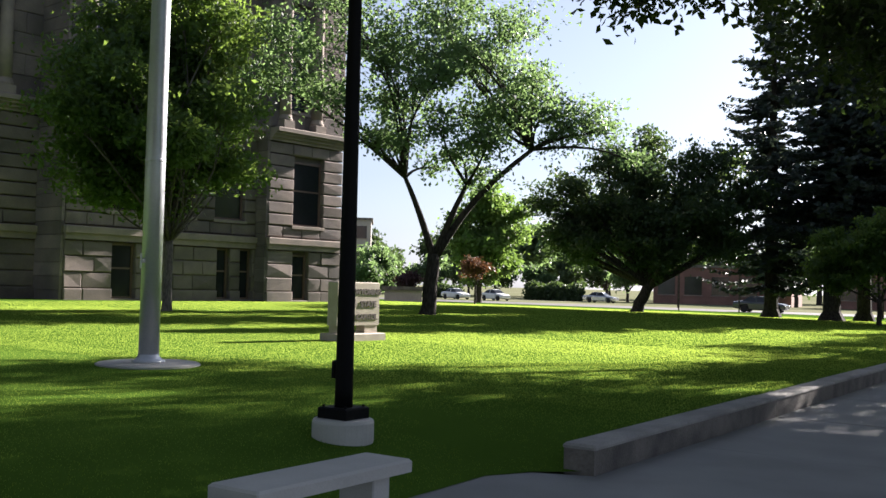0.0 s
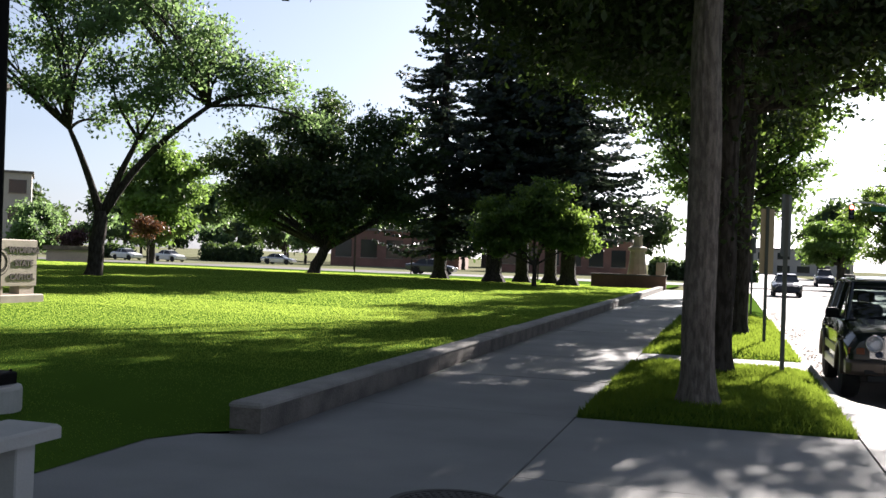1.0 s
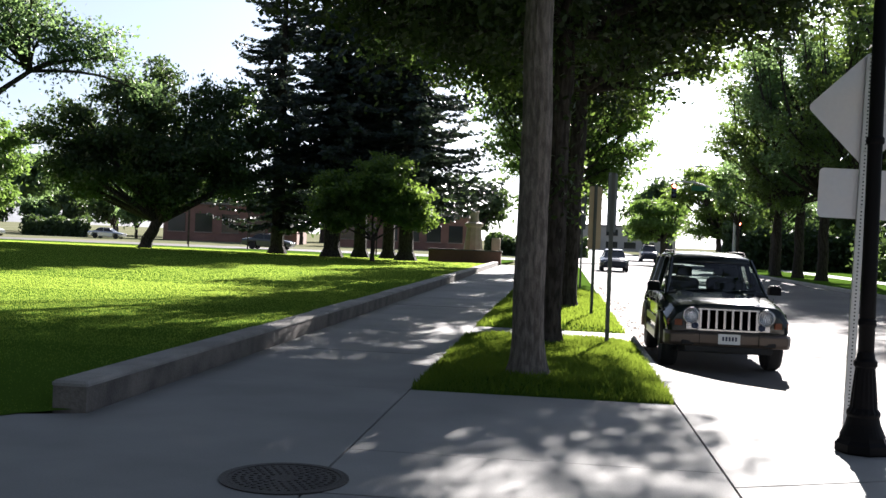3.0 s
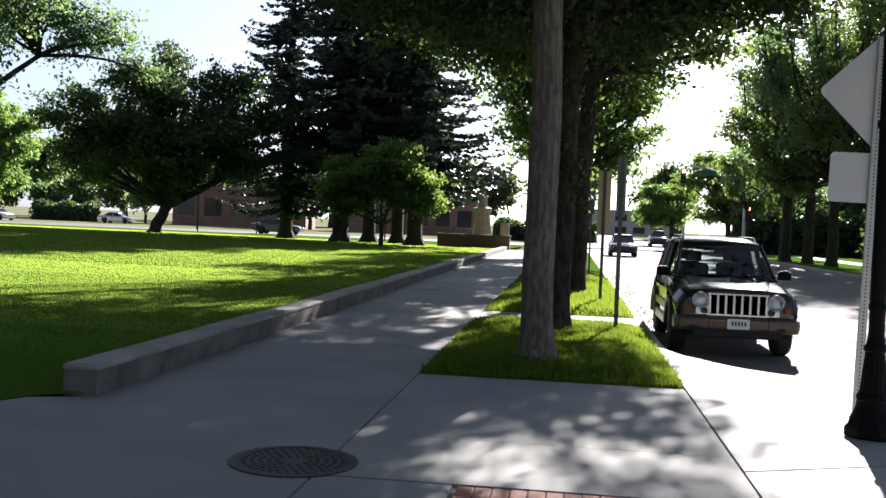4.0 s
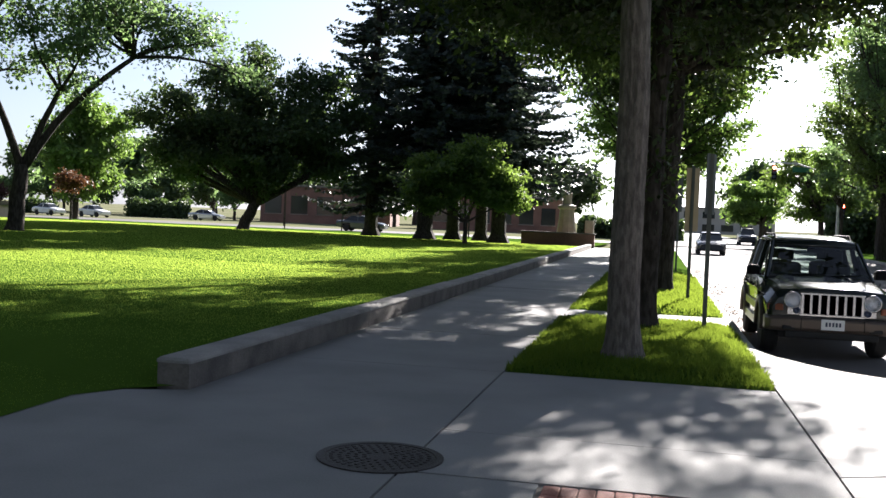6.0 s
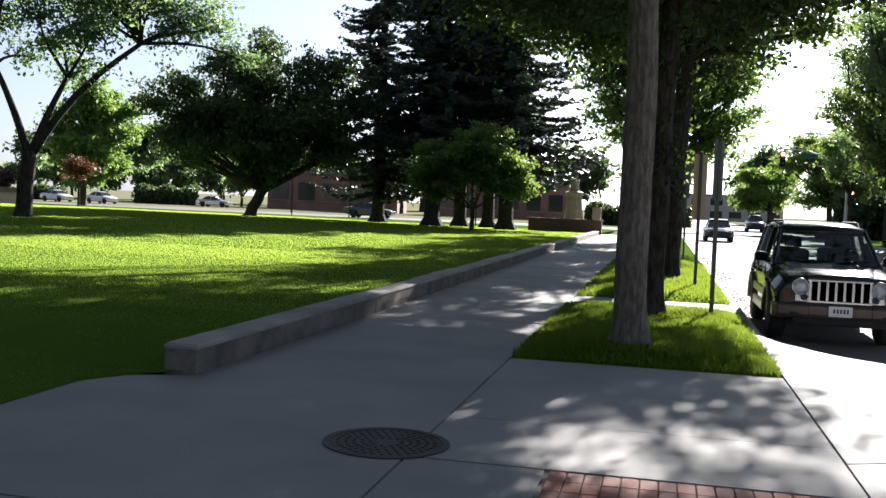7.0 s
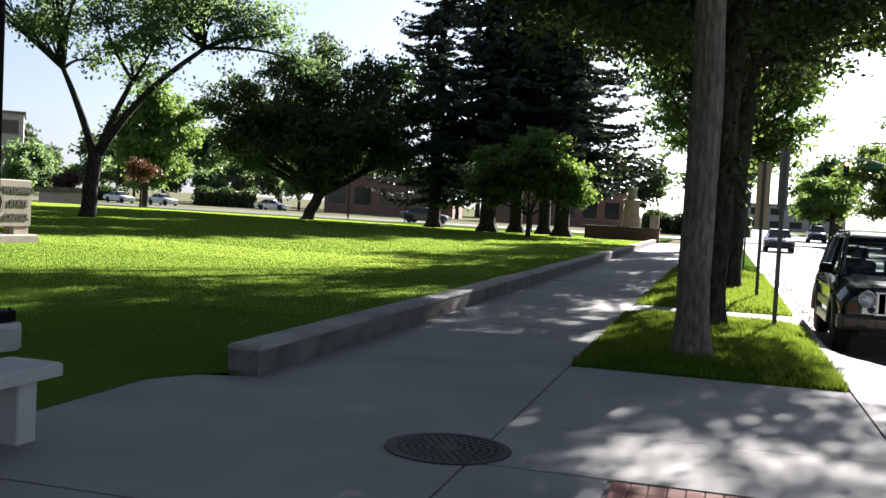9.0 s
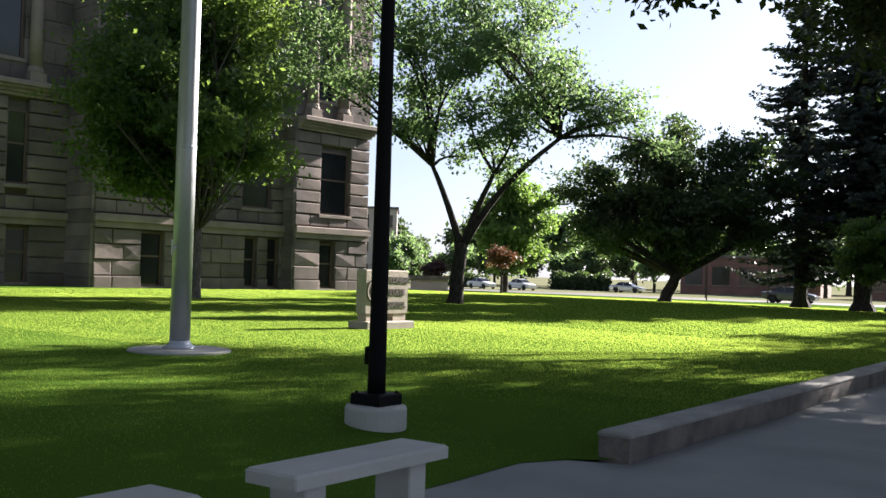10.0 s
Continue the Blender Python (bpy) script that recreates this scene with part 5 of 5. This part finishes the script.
def build_signal(at):
    s = thing("traffic_signal", "steel mast arm with red traffic lights over the crossing", "traffic light", at)
    lamp = plain("red_signal_light", (1.0, 0.08, 0.03), 0.4, emit=14.0)
    part("mast", Build().tube([(0, 0, 0), (0, 0, 8.0)], [0.14, 0.1], 10), M_STEEL, s)
    part("arm", Build().tube([(0, 0, 5.6), (-1.6, 0.0, 6.5), (-3.2, 0, 7.0), (-5.2, 0, 7.1)], [0.09, 0.08, 0.07, 0.05], 8), M_STEEL, s)
    part("lamp_arm", Build().tube([(0, 0, 7.9), (-1.5, 0, 8.3), (-2.8, 0, 8.35)], [0.05, 0.04, 0.04], 6), M_STEEL, s)
    part("lamp_head", Build().box(-3.4, -2.7, -0.15, 0.15, 8.3, 8.42, c=0.03), M_STEEL, s)
    part("street_name_plate", Build().box(-3.6, -2.2, -0.03, -0.01, 6.35, 6.75), plain("green_plate", (0.02, 0.12, 0.06), 0.5), s)
    for x, z in ((-5.0, 6.3), (0.3, 3.4)):
        hd = part("signal_head", Build().box(x - 0.2, x + 0.2, -0.2, 0.05, z - 0.6, z + 0.6, c=0.03), M_BLACK, s)
        for i, dz in enumerate((0.36, 0.0, -0.36)):
            l = Build().lathe([(0.14, 0), (0.13, 0.03), (0.0, 0.05)], 16)
            m = pose(x, -0.2, z + dz, 90)
            l.v = [tuple(m @ Vector(p)) for p in l.v]
            part("signal_lens", l, lamp if i == 0 else M_INK, hd)
            v = Build().tube([(x, -0.2, z + dz + 0.16), (x, -0.42, z + dz + 0.15)], [0.03, 0.02], 6)
            part("visor", v, M_BLACK, hd)
    return s


def build_statue_bed(at):
    w = thing("planter_wall", "low brown brick planter wall at the park corner", "wall", at)
    b = Build()
    b.box(-2.2, 2.2, -0.2, 0.2, -0.2, 0.5)
    part("wall", b, M_HOUSE, w)
    part("cap", Build().box(-2.25, 2.25, -0.25, 0.25, 0.5, 0.58, c=0.02), M_WALLC, w)
    s = Build()
    s.lathe([(0.8, 0), (0.8, 0.4), (0.62, 0.55), (0.5, 1.4), (0.45, 2.0), (0.58, 2.1), (0.58, 2.25), (0.3, 2.35), (0.26, 2.7), (0.3, 3.0), (0.16, 3.2), (0.17, 3.35), (0.05, 3.5)], 10, (at[0] + 0.35, at[1] + 1.6, at[2] - 0.05))
    tagged(part("statue", s, M_GRANITE), "weathered stone statue on a tapered pedestal", "statue")
    m = Build().box(at[0] + 1.5, at[0] + 2.05, at[1] + 1.2, at[1] + 1.45, at[2] - 0.05, at[2] + 1.35, c=0.05)
    tagged(part("stone_marker", m, M_GRANITE), "small pale upright stone marker", "marker")


def hedge(at, ln, w, h, turn, leaf, seed, label="dense dark clipped hedge"):
    nr = np.random.default_rng(seed)
    root = thing("hedge", label, "hedge", at, turn)
    n = int(ln * h * 260)
    p = np.stack([nr.uniform(-ln / 2, ln / 2, n), nr.normal(size=n) * w * 0.3, np.abs(nr.uniform(0, 1, n)) ** 0.8 * h * (1 + 0.15 * np.sin(nr.uniform(0, 6, n)))], 1)
    p[:, 2] += 0.12 * h * np.sin(p[:, 0] * 1.7 + seed) * (p[:, 2] / h)
    u = nr.normal(size=(n, 3))
    u /= np.linalg.norm(u, axis=1, keepdims=True)
    v = np.cross(u, nr.normal(size=(n, 3)))
    v /= np.linalg.norm(v, axis=1, keepdims=True)
    part("foliage", quads_mesh("foliage", p, u * 0.25, v * 0.14, leaf), leaf, root)
    part("stems", Build().box(-ln / 2 + 0.2, ln / 2 - 0.2, -w * 0.12, w * 0.12, -0.1, h * 0.75), M_DBARK, root)


def build_block(at, wx, wy, h, turn, wall, label, bays, storeys=1, roof=M_WALLC):
    """A plain far building with window bays on the side that looks along -y."""
    s = thing("far_building", label, "building", at, turn)
    part("wall", Build().box(-wx / 2, wx / 2, 0, wy, -0.3, h), wall, s)
    part("roof", Build().box(-wx / 2 - 0.3, wx / 2 + 0.3, -0.3, wy + 0.3, h, h + 0.35), roof, s)
    sh = h / storeys
    for f in range(storeys):
        for i in range(bays):
            x = -wx / 2 + wx * (i + 0.5) / bays
            w = new("window")
            w.parent = s
            ww = wx / bays * 0.32
            part("pane", Build().box(x - ww, x + ww, -0.06, 0.02, f * sh + sh * 0.25, f * sh + sh * 0.75), M_DARKGL, w)
            part("sill", Build().box(x - ww - 0.1, x + ww + 0.1, -0.15, 0.0, f * sh + sh * 0.25 - 0.12, f * sh + sh * 0.25), M_STRIM, w)
    return s


def build_post(at, h, r=0.06, mat=None, name="utility_post", label="thin dark utility post beside the street"):
    s = thing(name, label, "post", at, group="utility posts")
    part("shaft", Build().tube([(0, 0, -0.2), (0, 0, h)], [r, r * 0.7], 8), mat or M_DBARK, s)
    part("cap", Build().lathe([(r * 0.9, h), (r * 0.9, h + 0.05), (0.0, h + 0.08)], 8), mat or M_DBARK, s)


def build_things():
    build_capitol()
    build_suv((2.34, 14.0, -0.22), 0)
    build_lamp_left((-5.77, 6.84, 0.1))
    build_lamp_street((2.345, 7.86, 0.0))
    build_warning_sign((2.49, 8.81, 0.0))
    build_parking_sign((0.72, 14.37, 0.05), 2.46, [(0, 1.62, 2.46, 0.3)], 62, M_GREENB, "dark parking sign on a thin post in the verge")
    build_parking_sign((0.65, 19.66, 0.05), 2.6, [(0, 1.35, 2.56, 0.32)], 38, M_TANB, "sun-faded tan parking sign on a thin post")
    build_parking_sign((0.66, 32.7, 0.05), 3.05, [(0, 1.9, 3.05, 0.32)], 50, M_GREENB, "dark parking sign on a thin post in the verge")
    build_parking_sign((0.66, 41.0, 0.05), 3.05, [(0, 1.9, 3.05, 0.32)], 50, M_GREENB, "dark parking sign on a thin post in the verge")
    bench = build_bench((-3.92, 4.41, 0.0))
    copy_thing(bench, pose(-3.94, 2.46, 0.0))
    build_flagpole(on_lawn(-11.95, 9.76))
    build_monument((-14.12, 17.14, 0.3), 85)
    build_manhole((-1.57, 5.88, 0.003))
    build_signal((14.0, 84.3, -0.15))
    build_statue_bed((-5.8, 60.4, 0.28))
    # far cars
    build_sedan((-24.0, 87.8, -0.15), 90, M_GREYCAR, "dark grey sedan parked on the far street")
    build_sedan((-55.0, 121.0, -0.25), 90, M_SILVER, "silver sedan parked beyond the lawn")
    build_sedan((-64.0, 108.0, -0.25), 70, M_WHITE, "white car parked beyond the lawn")
    build_sedan((-70.0, 108.0, -0.25), 70, M_WHITE, "white car parked beyond the lawn")
    build_sedan((9.0, 104.0, -0.15), 0, M_NAVY, "dark suv standing on the far street", 1.75)
    build_sedan((3.4, 64.0, -0.22), 0, M_NAVY, "dark car parked along the kerb")
    # far buildings
    build_block((-47, 138, -0.25), 19, 12, 5.2, 8, M_HOUSE, "low brown brick building beyond the far street", 5)
    build_block((-22, 136, -0.25), 18, 12, 4.6, 2, M_HOUSE, "low dark brick building beyond the far street", 6)
    build_block((-112, 128, -0.25), 16, 14, 12.5, 38, M_GREYB, "grey flat-roofed office building in the distance", 4, 3)
    build_block(on_lawn(-54.6, 73.6), 3.4, 1.4, 1.0, 38, M_GREYB, "low tan stone planter wall beyond the lawn", 0)
    build_block((14, 290, -0.25), 36, 14, 7, 0, M_GREYB, "hazy grey building at the end of the street", 7, 2)
    hedge((-68, 128, -0.25), 9, 2.0, 2.2, 0, L_DARK, 1)
    hedge((-82, 120, -0.25), 6, 2.0, 1.7, 0, L_DARK, 2)
    hedge((-3, 118, -0.25), 12, 2.4, 2.2, 0, L_DARK, 3)
    hedge((23, 90, -0.1), 18, 2.0, 3.2, 0, L_DARK, 4)
    hedge((21.5, 66, -0.1), 30, 2.0, 2.8, 80, L_DARK, 5)
    for x, y, h in ((-32.5, 84.5, 5.0), (-27.0, 84.0, 3.4), (-38.0, 98.5, 6.0), (-31.5, 98.5, 5.5), (-14.0, 75.0, 3.0)):
        build_post((x, y, lawn_z(x, y) if y < 86 else -0.25), h)


build_things()


# ---- grass ----
def blades(name, areas, label, seed, mat):
    """Grass blades over rectangles: x0, x1, y0, y1, count, height of blade, ground."""
    nr = np.random.default_rng(seed)
    cs, us, vs = [], [], []
    for x0, x1, y0, y1, n, h, w, gz in areas:
        x = nr.uniform(x0, x1, n)
        y = nr.uniform(y0, y1, n)
        z = np.array([gz(a, b) for a, b in zip(x, y)])
        ok = z > -0.2
        x, y, z = x[ok], y[ok], z[ok]
        n = len(x)
        u = np.stack([nr.normal(size=n) * 0.45, nr.normal(size=n) * 0.45, np.ones(n)], 1)
        u /= np.linalg.norm(u, axis=1, keepdims=True)
        a = nr.normal(size=n) * 0.8
        v = np.stack([np.cos(a), np.sin(a), np.zeros(n)], 1)
        hh = h * nr.uniform(0.5, 1.2, (n, 1))
        cs.append(np.stack([x, y, z], 1) + u * hh * 0.8)
        us.append(u * hh)
        vs.append(v * w)
    ob = part(name, quads_mesh(name, np.concatenate(cs), np.concatenate(us), np.concatenate(vs), mat), mat)
    return tagged(ob, label, "grass", kind="stuff")


def verge_top(x, y):
    y0, y1 = (9.7, 15.42) if y < 16 else (17.13, 62)
    return -0.01 + 0.08 * smooth01(min(x + 1.36, 1.14 - x, y - y0, y1 - y) / 0.5)


def lawn_top(x, y):
    return lawn_z(x, y) if x < lawn_edge(y) - 0.16 * (y > 7.5) else -1


blades("verge_grass", [(-1.37, 1.16, 9.68, 15.43, 34000, 0.05, 0.006, verge_top), (-1.37, 1.15, 17.12, 30, 22000, 0.055, 0.009, verge_top)], "long green grass blades on the kerb verge", 1, L_VERGE)
blades("lawn_grass", [(-22, -3.9, 1.0, 11, 100000, 0.008, 0.003, lawn_top), (-30, -3.9, 10.0, 22, 210000, 0.009, 0.0045, lawn_top), (-36, -3.9, 18, 44, 200000, 0.013, 0.0065, lawn_top), (-40, -3.9, 44, 66, 40000, 0.018, 0.016, lawn_top)], "short mown lawn grass blades", 2, L_GRASS)


def build_litter():
    """Dry leaves and grit swept against the kerb."""
    nr = np.random.default_rng(8)
    n = 2600
    y = nr.uniform(15.5, 46, n)
    x = KERB_X + 0.03 + np.abs(nr.normal(size=n)) * (0.25 + 0.2 * np.sin(y * 0.7))
    c = np.stack([x, y, np.full(n, -0.206)], 1)
    a = nr.uniform(0, 6.28, n)
    r = nr.uniform(0.015, 0.04, (n, 1))
    u = np.stack([np.cos(a), np.sin(a), nr.normal(size=n) * 0.25], 1) * r
    v = np.stack([-np.sin(a), np.cos(a), nr.normal(size=n) * 0.25], 1) * r * 0.6
    dry = leaf_material("dry_leaf", (0.09, 0.055, 0.03), (0.2, 0.12, 0.065), (0.2, 0.1, 0.04), 0.15, 0.1)
    ob = part("leaf_litter", quads_mesh("leaf_litter", c, u, v, dry), dry)
    tagged(ob, "dry brown leaves swept along the street kerb", "leaf litter", kind="stuff")


build_litter()


# ---- brick pavers ----
def build_pavers():
    proto = Build().box(-0.0475, 0.0475, -0.0975, 0.0975, -0.04, 0.0, c=0.005).mesh("brick", M_BRICK)
    for k in range(17):
        for j in range(7):
            ob = new("brick", proto)
            ob.parent = pavement
            ob.matrix_local = Matrix.Translation((-0.49 + 0.1 * k, 5.5 - 0.2 * j, 0.001 + random.uniform(-0.002, 0.002)))
    for k in range(6):
        for j in range(8):
            ob = new("brick", proto)
            ob.parent = pavement
            ob.matrix_local = Matrix.Translation((2.2 + 0.1 * k, 6.42 - 0.2 * j, 0.004 + random.uniform(0, 0.002)))


build_pavers()
